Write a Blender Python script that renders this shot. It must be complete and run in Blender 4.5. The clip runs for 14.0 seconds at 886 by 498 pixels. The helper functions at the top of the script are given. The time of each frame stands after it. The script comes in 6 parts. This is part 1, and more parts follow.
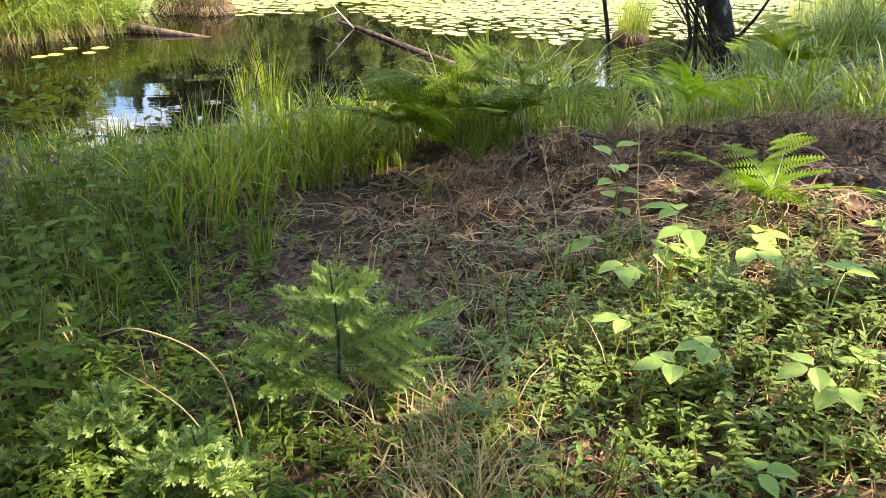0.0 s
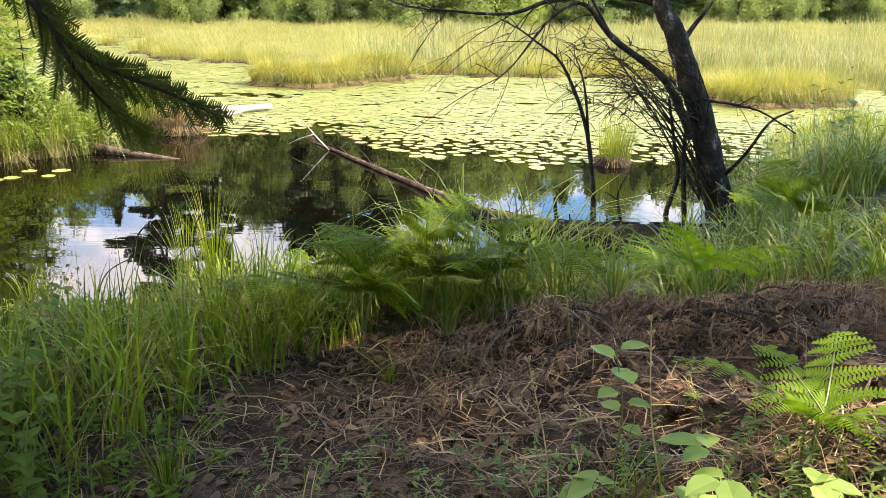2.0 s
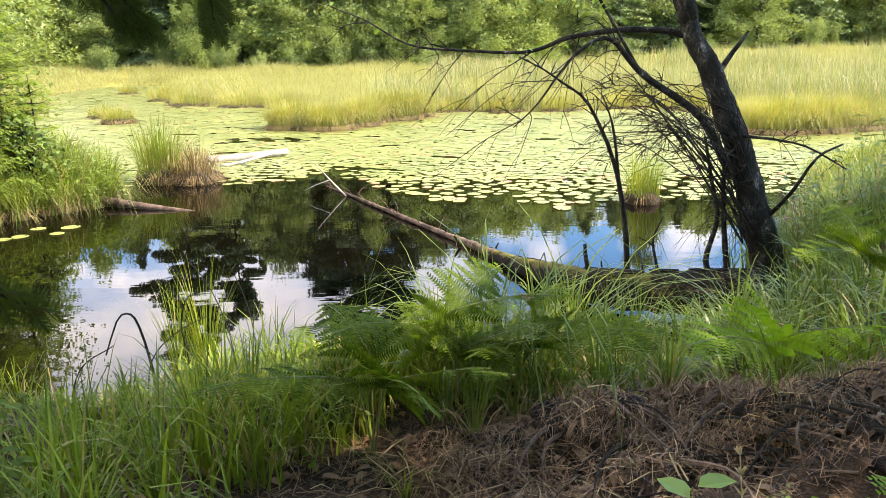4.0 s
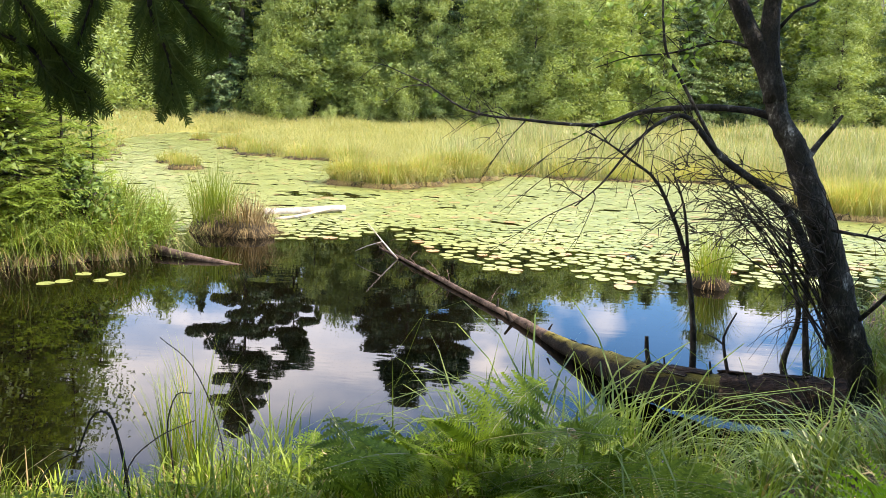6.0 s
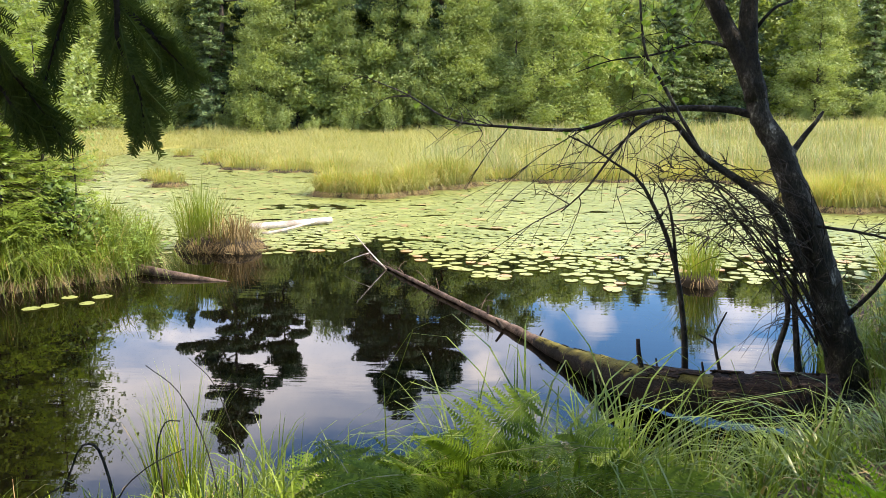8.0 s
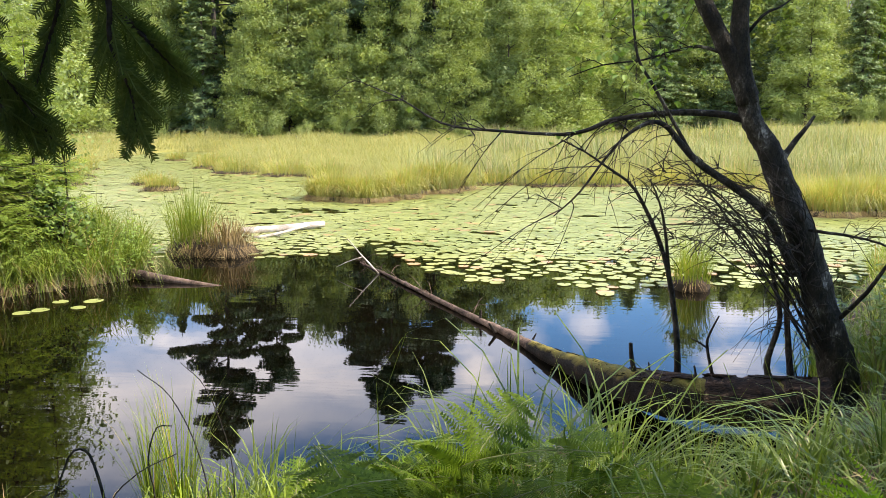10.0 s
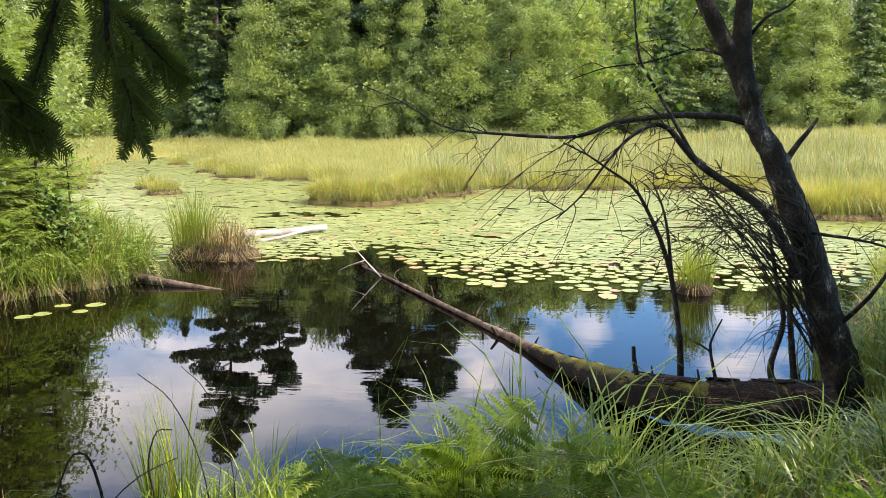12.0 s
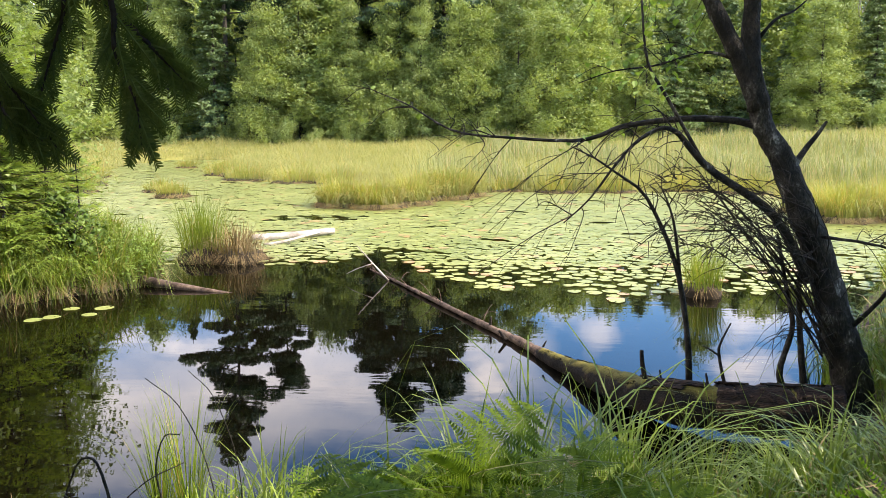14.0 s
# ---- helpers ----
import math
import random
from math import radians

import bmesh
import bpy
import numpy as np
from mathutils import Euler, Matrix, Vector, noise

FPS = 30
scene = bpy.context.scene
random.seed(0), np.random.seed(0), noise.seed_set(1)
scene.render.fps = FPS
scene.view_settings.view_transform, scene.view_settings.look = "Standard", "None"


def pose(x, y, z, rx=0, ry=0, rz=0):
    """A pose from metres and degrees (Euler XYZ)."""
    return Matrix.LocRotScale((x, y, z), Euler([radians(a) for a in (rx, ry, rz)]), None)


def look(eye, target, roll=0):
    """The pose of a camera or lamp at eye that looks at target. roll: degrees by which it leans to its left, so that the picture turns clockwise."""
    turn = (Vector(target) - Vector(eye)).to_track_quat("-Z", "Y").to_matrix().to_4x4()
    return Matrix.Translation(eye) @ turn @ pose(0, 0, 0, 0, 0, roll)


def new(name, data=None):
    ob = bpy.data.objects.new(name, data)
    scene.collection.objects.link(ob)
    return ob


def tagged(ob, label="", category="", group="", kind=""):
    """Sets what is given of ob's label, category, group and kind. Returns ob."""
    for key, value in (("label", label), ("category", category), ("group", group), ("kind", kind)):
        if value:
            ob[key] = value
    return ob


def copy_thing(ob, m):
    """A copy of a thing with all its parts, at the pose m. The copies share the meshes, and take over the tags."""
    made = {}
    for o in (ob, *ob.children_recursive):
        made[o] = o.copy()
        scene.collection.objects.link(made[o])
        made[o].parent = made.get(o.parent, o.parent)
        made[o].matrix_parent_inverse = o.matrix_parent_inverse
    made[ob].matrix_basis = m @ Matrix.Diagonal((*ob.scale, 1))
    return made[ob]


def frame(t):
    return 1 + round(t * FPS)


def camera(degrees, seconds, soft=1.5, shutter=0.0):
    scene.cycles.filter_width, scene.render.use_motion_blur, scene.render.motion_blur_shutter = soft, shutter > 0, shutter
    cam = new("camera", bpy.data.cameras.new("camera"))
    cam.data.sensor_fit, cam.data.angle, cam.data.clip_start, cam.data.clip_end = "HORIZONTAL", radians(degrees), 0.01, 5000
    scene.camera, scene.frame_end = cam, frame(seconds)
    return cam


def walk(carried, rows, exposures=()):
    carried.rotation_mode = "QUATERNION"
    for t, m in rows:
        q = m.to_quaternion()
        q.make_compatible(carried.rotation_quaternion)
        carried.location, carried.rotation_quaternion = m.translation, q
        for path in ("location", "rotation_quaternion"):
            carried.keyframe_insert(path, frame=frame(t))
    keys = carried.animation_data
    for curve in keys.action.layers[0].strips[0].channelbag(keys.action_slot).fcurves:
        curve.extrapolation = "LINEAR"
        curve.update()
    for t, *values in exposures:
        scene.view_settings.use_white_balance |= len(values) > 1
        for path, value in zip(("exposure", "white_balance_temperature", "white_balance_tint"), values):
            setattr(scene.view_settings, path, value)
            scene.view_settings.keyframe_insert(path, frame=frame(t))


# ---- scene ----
cam = camera(57.0, 14.0, soft=0.8)
PATH = [
    (0, (0.237, 0.419, 2.1), (0.176, 2.242, 1.281), 0.7),
    (0.5, (0.21, 0.606, 2.124), (0.205, 2.472, 1.404), 0.3),
    (1, (0.244, 0.798, 2.138), (0.245, 2.685, 1.476), 0.8),
    (1.5, (0.27, 0.946, 2.154), (0.255, 2.847, 1.533), 1.4),
    (2, (0.272, 1.096, 2.163), (0.251, 3.012, 1.591), 1.3),
    (2.5, (0.265, 1.26, 2.181), (0.261, 3.189, 1.655), 0.3),
    (2.7, (0.269, 1.299, 2.184), (0.27, 3.23, 1.662), 0.1),
    (5, (0.276, 1.905, 2.213), (0.085, 3.849, 1.784), 0.4),
    (5.5, (0.303, 2.057, 2.229), (0.076, 4.006, 1.846), 1.9),
    (6, (0.312, 2.122, 2.234), (0.087, 4.078, 1.88), 2.0),
    (6.5, (0.295, 2.13, 2.247), (0.097, 4.087, 1.885), 1.0),
    (7, (0.298, 2.155, 2.246), (0.109, 4.113, 1.882), 0.8),
    (7.5, (0.317, 2.163, 2.251), (0.12, 4.122, 1.901), 0.2),
    (8, (0.317, 2.152, 2.259), (0.119, 4.113, 1.921), -0.1),
    (10.5, (0.314, 2.158, 2.258), (0.139, 4.123, 1.93), -0.1),
    (11, (0.32, 2.162, 2.259), (0.142, 4.127, 1.931), -0.4),
    (11.5, (0.317, 2.154, 2.261), (0.135, 4.12, 1.94), -0.3),
    (12, (0.316, 2.169, 2.252), (0.13, 4.135, 1.933), -0.1),
    (12.5, (0.32, 2.177, 2.256), (0.131, 4.142, 1.933), -0.3),
    (13, (0.317, 2.163, 2.268), (0.123, 4.128, 1.949), -0.6),
    (13.5, (0.316, 2.171, 2.256), (0.116, 4.136, 1.942), -0.4),
    (14, (0.318, 2.173, 2.258), (0.113, 4.137, 1.946), -0.2),
]
EXPOSURES = [(0, 2.0, 7500, 19), (1.2, 1.74, 7500, 19), (2.5, 1.60, 7550, 19), (5, 1.60, 7200, 18), (6.5, 1.28, 7100, 18), (8, 1.23, 7100, 18), (14, 1.23, 7100, 18)]
walk(cam, [(t, look(eye, target, roll)) for t, eye, target, roll in PATH], EXPOSURES)

# ---- light ----
world = bpy.data.worlds.new("sky")
scene.world = world
world.use_nodes = True
SUN_ELEVATION, SUN_AZIMUTH = radians(50), radians(99)   # azimuth clockwise from +y


def sky():
    nt = world.node_tree
    nt.nodes.clear()
    n, l = nt.nodes, nt.links
    out, bg = n.new("ShaderNodeOutputWorld"), n.new("ShaderNodeBackground")
    tex = n.new("ShaderNodeTexSky")
    tex.sky_type, tex.sun_disc = "NISHITA", False
    tex.sun_elevation, tex.sun_rotation = SUN_ELEVATION, SUN_AZIMUTH
    tex.air_density, tex.dust_density, tex.ozone_density = 1.0, 0.1, 4.0
    co = n.new("ShaderNodeTexCoord")
    mp = n.new("ShaderNodeMapping")
    mp.inputs["Location"].default_value = (3.1, 0.4, 0.0)
    mp.inputs["Scale"].default_value = (1.0, 1.0, 2.2)
    l.new(co.outputs["Generated"], mp.inputs["Vector"])
    big = n.new("ShaderNodeTexNoise")
    big.inputs["Scale"].default_value, big.inputs["Detail"].default_value, big.inputs["Roughness"].default_value = 2.6, 7.0, 0.55
    l.new(mp.outputs["Vector"], big.inputs["Vector"])
    # heavier cloud towards the west (-x), broken cloud elsewhere
    sep = n.new("ShaderNodeSeparateXYZ")
    l.new(co.outputs["Generated"], sep.inputs["Vector"])
    lean = n.new("ShaderNodeMath")
    lean.operation, lean.inputs[1].default_value = "MULTIPLY", CLOUD_LEAN
    l.new(sep.outputs["X"], lean.inputs[0])
    add = n.new("ShaderNodeMath")
    add.operation = "ADD"
    l.new(big.outputs["Fac"], add.inputs[0])
    l.new(lean.outputs[0], add.inputs[1])
    ramp = n.new("ShaderNodeValToRGB")
    ramp.color_ramp.elements[0].position, ramp.color_ramp.elements[1].position = 0.59, 0.86
    l.new(add.outputs[0], ramp.inputs["Fac"])
    puff = n.new("ShaderNodeTexNoise")
    puff.inputs["Scale"].default_value, puff.inputs["Detail"].default_value, puff.inputs["Roughness"].default_value = 6.5, 5.0, 0.5
    l.new(mp.outputs["Vector"], puff.inputs["Vector"])
    pr = n.new("ShaderNodeValToRGB")
    pr.color_ramp.elements[0].position, pr.color_ramp.elements[1].position = 0.53, 0.70
    l.new(puff.outputs["Fac"], pr.inputs["Fac"])
    both = n.new("ShaderNodeMixRGB")
    both.blend_type = "LIGHTEN"
    both.inputs["Fac"].default_value = 1.0
    l.new(ramp.outputs["Color"], both.inputs["Color1"])
    l.new(pr.outputs["Color"], both.inputs["Color2"])
    # a few fair-weather clouds low in the north
    warp = n.new("ShaderNodeTexNoise")
    warp.inputs["Scale"].default_value, warp.inputs["Detail"].default_value = 14.0, 4.0
    l.new(co.outputs["Generated"], warp.inputs["Vector"])
    cloud = both.outputs["Color"]
    for way, radius, edge, full in (((0.085, 0.962, 0.259), 0.036, 0.030, 0.55), ((0.040, 0.980, 0.192), 0.055, 0.05, 0.8), ((0.262, 0.944, 0.200), 0.055, 0.05, 0.85), ((-0.025, 0.961, 0.275), 0.065, 0.06, 0.5), ((0.40, 0.90, 0.16), 0.08, 0.06, 0.8)):
        far = n.new("ShaderNodeVectorMath")
        far.operation = "DISTANCE"
        far.inputs[1].default_value = way
        l.new(co.outputs["Generated"], far.inputs[0])
        rough_edge = n.new("ShaderNodeMath")
        rough_edge.operation, rough_edge.inputs[1].default_value = "MULTIPLY_ADD", 0.12
        l.new(warp.outputs["Fac"], rough_edge.inputs[0])
        l.new(far.outputs["Value"], rough_edge.inputs[2])
        fade = n.new("ShaderNodeMapRange")
        fade.inputs["From Min"].default_value, fade.inputs["From Max"].default_value = radius + 0.06 - edge, radius + 0.06
        fade.inputs["To Min"].default_value, fade.inputs["To Max"].default_value = full, 0.0
        l.new(rough_edge.outputs[0], fade.inputs["Value"])
        join = n.new("ShaderNodeMixRGB")
        join.blend_type = "LIGHTEN"
        join.inputs["Fac"].default_value = 1.0
        l.new(cloud, join.inputs["Color1"])
        l.new(fade.outputs["Result"], join.inputs["Color2"])
        cloud = join.outputs["Color"]
    mix = n.new("ShaderNodeMixRGB")
    mix.inputs["Color2"].default_value = (CLOUD, CLOUD * 1.0, CLOUD * 1.03, 1)
    l.new(cloud, mix.inputs["Fac"])
    deep = n.new("ShaderNodeHueSaturation")
    deep.inputs["Saturation"].default_value = 1.25
    deep.inputs["Value"].default_value = 1.9
    l.new(tex.outputs["Color"], deep.inputs["Color"])
    l.new(deep.outputs["Color"], mix.inputs["Color1"])
    l.new(mix.outputs["Color"], bg.inputs["Color"])
    bg.inputs["Strength"].default_value = SKY
    l.new(bg.outputs["Background"], out.inputs["Surface"])


SKY, CLOUD, CLOUD_LEAN = 0.115, 15.0, -0.46
sky()
sun = new("sun", bpy.data.lights.new("sun", "SUN"))
sun.data.energy, sun.data.angle, sun.data.color = 5.0, radians(0.6), (1.0, 0.93, 0.80)
to_sun = Vector((math.sin(SUN_AZIMUTH) * math.cos(SUN_ELEVATION), math.cos(SUN_AZIMUTH) * math.cos(SUN_ELEVATION), math.sin(SUN_ELEVATION)))
sun.matrix_world = look(to_sun * 60, (0, 0, 0))


# ---- materials ----
def nodes_of(name):
    m = bpy.data.materials.new(name)
    m.use_nodes = True
    m.node_tree.nodes.clear()
    return m, m.node_tree.nodes, m.node_tree.links


def leaf_mat(name, dark, light, trans=0.35, rough=0.5, dry=None, dry_part=0.0, scale=3.0, gloss=0.35):
    """Leaves: two greens mixed from leaf to leaf and over the plant, some light shining through, some leaves dry."""
    m, n, l = nodes_of(name)
    out = n.new("ShaderNodeOutputMaterial")
    geo = n.new("ShaderNodeNewGeometry")
    info = n.new("ShaderNodeObjectInfo")
    noise_t = n.new("ShaderNodeTexNoise")
    noise_t.inputs["Scale"].default_value, noise_t.inputs["Detail"].default_value = scale, 3.0
    l.new(geo.outputs["Position"], noise_t.inputs["Vector"])
    a = n.new("ShaderNodeMath")
    a.operation = "MULTIPLY_ADD"
    a.inputs[1].default_value = 0.5
    l.new(geo.outputs["Random Per Island"], a.inputs[0])
    l.new(noise_t.outputs["Fac"], a.inputs[2])
    b = n.new("ShaderNodeMath")
    b.operation, b.use_clamp = "MULTIPLY_ADD", True
    b.inputs[1].default_value = 0.3
    l.new(info.outputs["Random"], b.inputs[0])
    sub = n.new("ShaderNodeMath")
    sub.operation, sub.inputs[1].default_value = "SUBTRACT", 0.38
    l.new(a.outputs[0], sub.inputs[0])
    l.new(sub.outputs[0], b.inputs[2])
    mix = n.new("ShaderNodeMixRGB")
    mix.inputs["Color1"].default_value, mix.inputs["Color2"].default_value = (*dark, 1), (*light, 1)
    l.new(b.outputs[0], mix.inputs["Fac"])
    colour = mix.outputs["Color"]
    if dry:
        gt = n.new("ShaderNodeMath")
        gt.operation, gt.inputs[1].default_value = "LESS_THAN", dry_part
        l.new(geo.outputs["Random Per Island"], gt.inputs[0])
        mix2 = n.new("ShaderNodeMixRGB")
        mix2.inputs["Color2"].default_value = (*dry, 1)
        l.new(gt.outputs[0], mix2.inputs["Fac"])
        l.new(colour, mix2.inputs["Color1"])
        colour = mix2.outputs["Color"]
    p = n.new("ShaderNodeBsdfPrincipled")
    p.inputs["Roughness"].default_value = rough
    p.inputs["Specular IOR Level"].default_value = gloss
    l.new(colour, p.inputs["Base Color"])
    t = n.new("ShaderNodeBsdfTranslucent")
    warm = n.new("ShaderNodeMixRGB")
    warm.blend_type = "MULTIPLY"
    warm.inputs["Fac"].default_value = 1.0
    warm.inputs["Color2"].default_value = (1.25, 1.25, 0.55, 1)
    l.new(colour, warm.inputs["Color1"])
    l.new(warm.outputs["Color"], t.inputs["Color"])
    s = n.new("ShaderNodeMixShader")
    s.inputs["Fac"].default_value = trans
    l.new(p.outputs["BSDF"], s.inputs[1])
    l.new(t.outputs["BSDF"], s.inputs[2])
    l.new(s.outputs["Shader"], out.inputs["Surface"])
    return m


def rough_mat(name, stops, scale=8.0, stretch=(1, 1, 1), rough=0.9, bump=0.4, fine=60.0, moss=None, moss_from=0.55):
    """Bark, soil, dead wood: a ramp of colours over coarse and fine noise, with relief; moss on what faces up."""
    m, n, l = nodes_of(name)
    out, p = n.new("ShaderNodeOutputMaterial"), n.new("ShaderNodeBsdfPrincipled")
    co = n.new("ShaderNodeTexCoord")
    mp = n.new("ShaderNodeMapping")
    mp.inputs["Scale"].default_value = stretch
    l.new(co.outputs["Object"], mp.inputs["Vector"])
    c = n.new("ShaderNodeTexNoise")
    c.inputs["Scale"].default_value, c.inputs["Detail"].default_value, c.inputs["Roughness"].default_value = scale, 8.0, 0.65
    f = n.new("ShaderNodeTexNoise")
    f.inputs["Scale"].default_value, f.inputs["Detail"].default_value = fine, 4.0
    for t in (c, f):
        l.new(mp.outputs["Vector"], t.inputs["Vector"])
    mx = n.new("ShaderNodeMath")
    mx.operation, mx.inputs[1].default_value = "MULTIPLY_ADD", 0.35
    sub = n.new("ShaderNodeMath")
    sub.operation, sub.inputs[1].default_value = "SUBTRACT", 0.175
    l.new(f.outputs["Fac"], mx.inputs[0])
    l.new(c.outputs["Fac"], sub.inputs[0])
    l.new(sub.outputs[0], mx.inputs[2])
    ramp = n.new("ShaderNodeValToRGB")
    e = ramp.color_ramp.elements
    for k, (pos, col) in enumerate(stops):
        el = e[k] if k < 2 else e.new(pos)
        el.position, el.color = pos, (*col, 1)
    l.new(mx.outputs[0], ramp.inputs["Fac"])
    colour = ramp.outputs["Color"]
    if moss:
        geo = n.new("ShaderNodeNewGeometry")
        sep = n.new("ShaderNodeSeparateXYZ")
        l.new(geo.outputs["Normal"], sep.inputs["Vector"])
        ad = n.new("ShaderNodeMath")
        ad.operation = "ADD"
        l.new(sep.outputs["Z"], ad.inputs[0])
        l.new(c.outputs["Fac"], ad.inputs[1])
        r2 = n.new("ShaderNodeValToRGB")
        r2.color_ramp.elements[0].position, r2.color_ramp.elements[1].position = moss_from, moss_from + 0.36
        half = n.new("ShaderNodeMath")
        half.operation, half.inputs[1].default_value = "MULTIPLY", 0.6
        l.new(ad.outputs[0], half.inputs[0])
        l.new(half.outputs[0], r2.inputs["Fac"])
        mm = n.new("ShaderNodeMixRGB")
        mm.inputs["Color2"].default_value = (*moss, 1)
        l.new(r2.outputs["Color"], mm.inputs["Fac"])
        l.new(colour, mm.inputs["Color1"])
        colour = mm.outputs["Color"]
    l.new(colour, p.inputs["Base Color"])
    p.inputs["Roughness"].default_value = rough
    p.inputs["Specular IOR Level"].default_value = 0.25
    b = n.new("ShaderNodeBump")
    b.inputs["Strength"].default_value, b.inputs["Distance"].default_value = bump, 0.03
    l.new(mx.outputs[0], b.inputs["Height"])
    l.new(b.outputs["Normal"], p.inputs["Normal"])
    l.new(p.outputs["BSDF"], out.inputs["Surface"])
    return m


def water_mat():
    m, n, l = nodes_of("pond_water")
    out, p = n.new("ShaderNodeOutputMaterial"), n.new("ShaderNodeBsdfPrincipled")
    geo = n.new("ShaderNodeNewGeometry")
    murk = n.new("ShaderNodeTexNoise")
    murk.inputs["Scale"].default_value, murk.inputs["Detail"].default_value = 0.35, 4.0
    l.new(geo.outputs["Position"], murk.inputs["Vector"])
    ramp = n.new("ShaderNodeValToRGB")
    ramp.color_ramp.elements[0].color, ramp.color_ramp.elements[1].color = (0.0010, 0.0010, 0.0007, 1), (0.0035, 0.0028, 0.0014, 1)
    l.new(murk.outputs["Fac"], ramp.inputs["Fac"])
    l.new(ramp.outputs["Color"], p.inputs["Base Color"])
    p.inputs["Roughness"].default_value, p.inputs["IOR"].default_value = 0.015, 1.333
    p.inputs["Specular IOR Level"].default_value = 0.5
    mp = n.new("ShaderNodeMapping")
    mp.inputs["Scale"].default_value = (0.8, 2.2, 1)
    l.new(geo.outputs["Position"], mp.inputs["Vector"])
    rip = n.new("ShaderNodeTexNoise")
    rip.inputs["Scale"].default_value, rip.inputs["Detail"].default_value = 2.2, 2.5
    l.new(mp.outputs["Vector"], rip.inputs["Vector"])
    # ripples come in patches, most of the pond lies still
    patch = n.new("ShaderNodeTexNoise")
    patch.inputs["Scale"].default_value = 0.45
    l.new(geo.outputs["Position"], patch.inputs["Vector"])
    pr = n.new("ShaderNodeValToRGB")
    pr.color_ramp.elements[0].position, pr.color_ramp.elements[1].position = 0.42, 0.70
    pr.color_ramp.elements[0].color = (0.10, 0.10, 0.10, 1)
    l.new(patch.outputs["Fac"], pr.inputs["Fac"])
    hm = n.new("ShaderNodeMath")
    hm.operation = "MULTIPLY"
    l.new(rip.outputs["Fac"], hm.inputs[0])
    l.new(pr.outputs["Color"], hm.inputs[1])
    b = n.new("ShaderNodeBump")
    b.inputs["Strength"].default_value, b.inputs["Distance"].default_value = 0.16, 0.010
    l.new(hm.outputs[0], b.inputs["Height"])
    l.new(b.outputs["Normal"], p.inputs["Normal"])
    l.new(p.outputs["BSDF"], out.inputs["Surface"])
    return m


M_WATER = water_mat()
M_SOIL = rough_mat("needle_litter_soil", [(0.30, (0.018, 0.012, 0.008)), (0.74, (0.17, 0.100, 0.056)), (0.5, (0.052, 0.032, 0.018))], scale=7.0, fine=130.0, bump=0.9)
M_MARSH = rough_mat("marsh_peat", [(0.3, (0.13, 0.13, 0.03)), (0.75, (0.30, 0.28, 0.07))], scale=1.2, fine=9.0, bump=0.5)
M_FLOOR = rough_mat("forest_floor", [(0.3, (0.03, 0.04, 0.012)), (0.75, (0.09, 0.10, 0.03))], scale=0.8, fine=9.0, bump=0.5)
M_MUD = rough_mat("pond_mud", [(0.3, (0.012, 0.009, 0.005)), (0.75, (0.045, 0.032, 0.016))], scale=3.0, fine=30.0)
M_BARK = rough_mat("dark_alder_bark", [(0.36, (0.010, 0.009, 0.007)), (0.74, (0.30, 0.29, 0.26)), (0.54, (0.026, 0.023, 0.018)), (0.64, (0.070, 0.065, 0.055))], scale=9.0, stretch=(1, 1, 0.6), bump=1.0, fine=70.0)
M_DEAD = rough_mat("dead_twig_wood", [(0.32, (0.010, 0.008, 0.006)), (0.80, (0.13, 0.11, 0.09)), (0.58, (0.030, 0.024, 0.019))], scale=14.0, bump=0.4)
M_LOG = rough_mat("mossy_rotten_log", [(0.38, (0.004, 0.003, 0.002)), (0.80, (0.08, 0.048, 0.028)), (0.60, (0.012, 0.008, 0.005))], scale=9.0, stretch=(1, 1, 1), bump=1.0, moss=(0.18, 0.155, 0.028), moss_from=0.63)
M_LOGTOP = rough_mat("bleached_log_wood", [(0.36, (0.030, 0.019, 0.014)), (0.74, (0.23, 0.16, 0.115))], scale=8.0, bump=0.6)
M_WHITE = rough_mat("barkless_white_wood", [(0.34, (0.24, 0.20, 0.16)), (0.72, (0.60, 0.56, 0.50))], scale=6.0, bump=0.3)
M_PALE = rough_mat("pale_birch_bark", [(0.30, (0.10, 0.09, 0.07)), (0.75, (0.42, 0.40, 0.35))], scale=3.0, bump=0.4)
M_TRUNK = rough_mat("forest_trunk_bark", [(0.30, (0.025, 0.020, 0.016)), (0.75, (0.10, 0.085, 0.065))], scale=4.0, bump=0.6)
M_STRAW = leaf_mat("dry_straw", (0.28, 0.19, 0.09), (0.52, 0.40, 0.21), trans=0.2, rough=0.7)
M_NEEDLES = leaf_mat("fallen_needles", (0.050, 0.026, 0.012), (0.32, 0.20, 0.11), trans=0.0, rough=0.8, scale=9.0)
M_PAD = leaf_mat("lily_pad_green", (0.17, 0.21, 0.055), (0.35, 0.37, 0.125), trans=0.1, rough=0.33, dry=(0.38, 0.24, 0.10), dry_part=0.018, scale=0.5)
M_PADRED = leaf_mat("lily_pad_red", (0.34, 0.22, 0.10), (0.46, 0.30, 0.14), trans=0.1, rough=0.35)
M_SEDGE = leaf_mat("sedge_green", (0.026, 0.056, 0.006), (0.27, 0.36, 0.040), trans=0.33, rough=0.45, dry=(0.34, 0.26, 0.11), dry_part=0.07, scale=2.0, gloss=0.22)
M_SHORE = leaf_mat("shore_sedge_green", (0.065, 0.11, 0.014), (0.27, 0.33, 0.05), trans=0.4, rough=0.45, dry=(0.36, 0.28, 0.11), dry_part=0.08, scale=1.5)
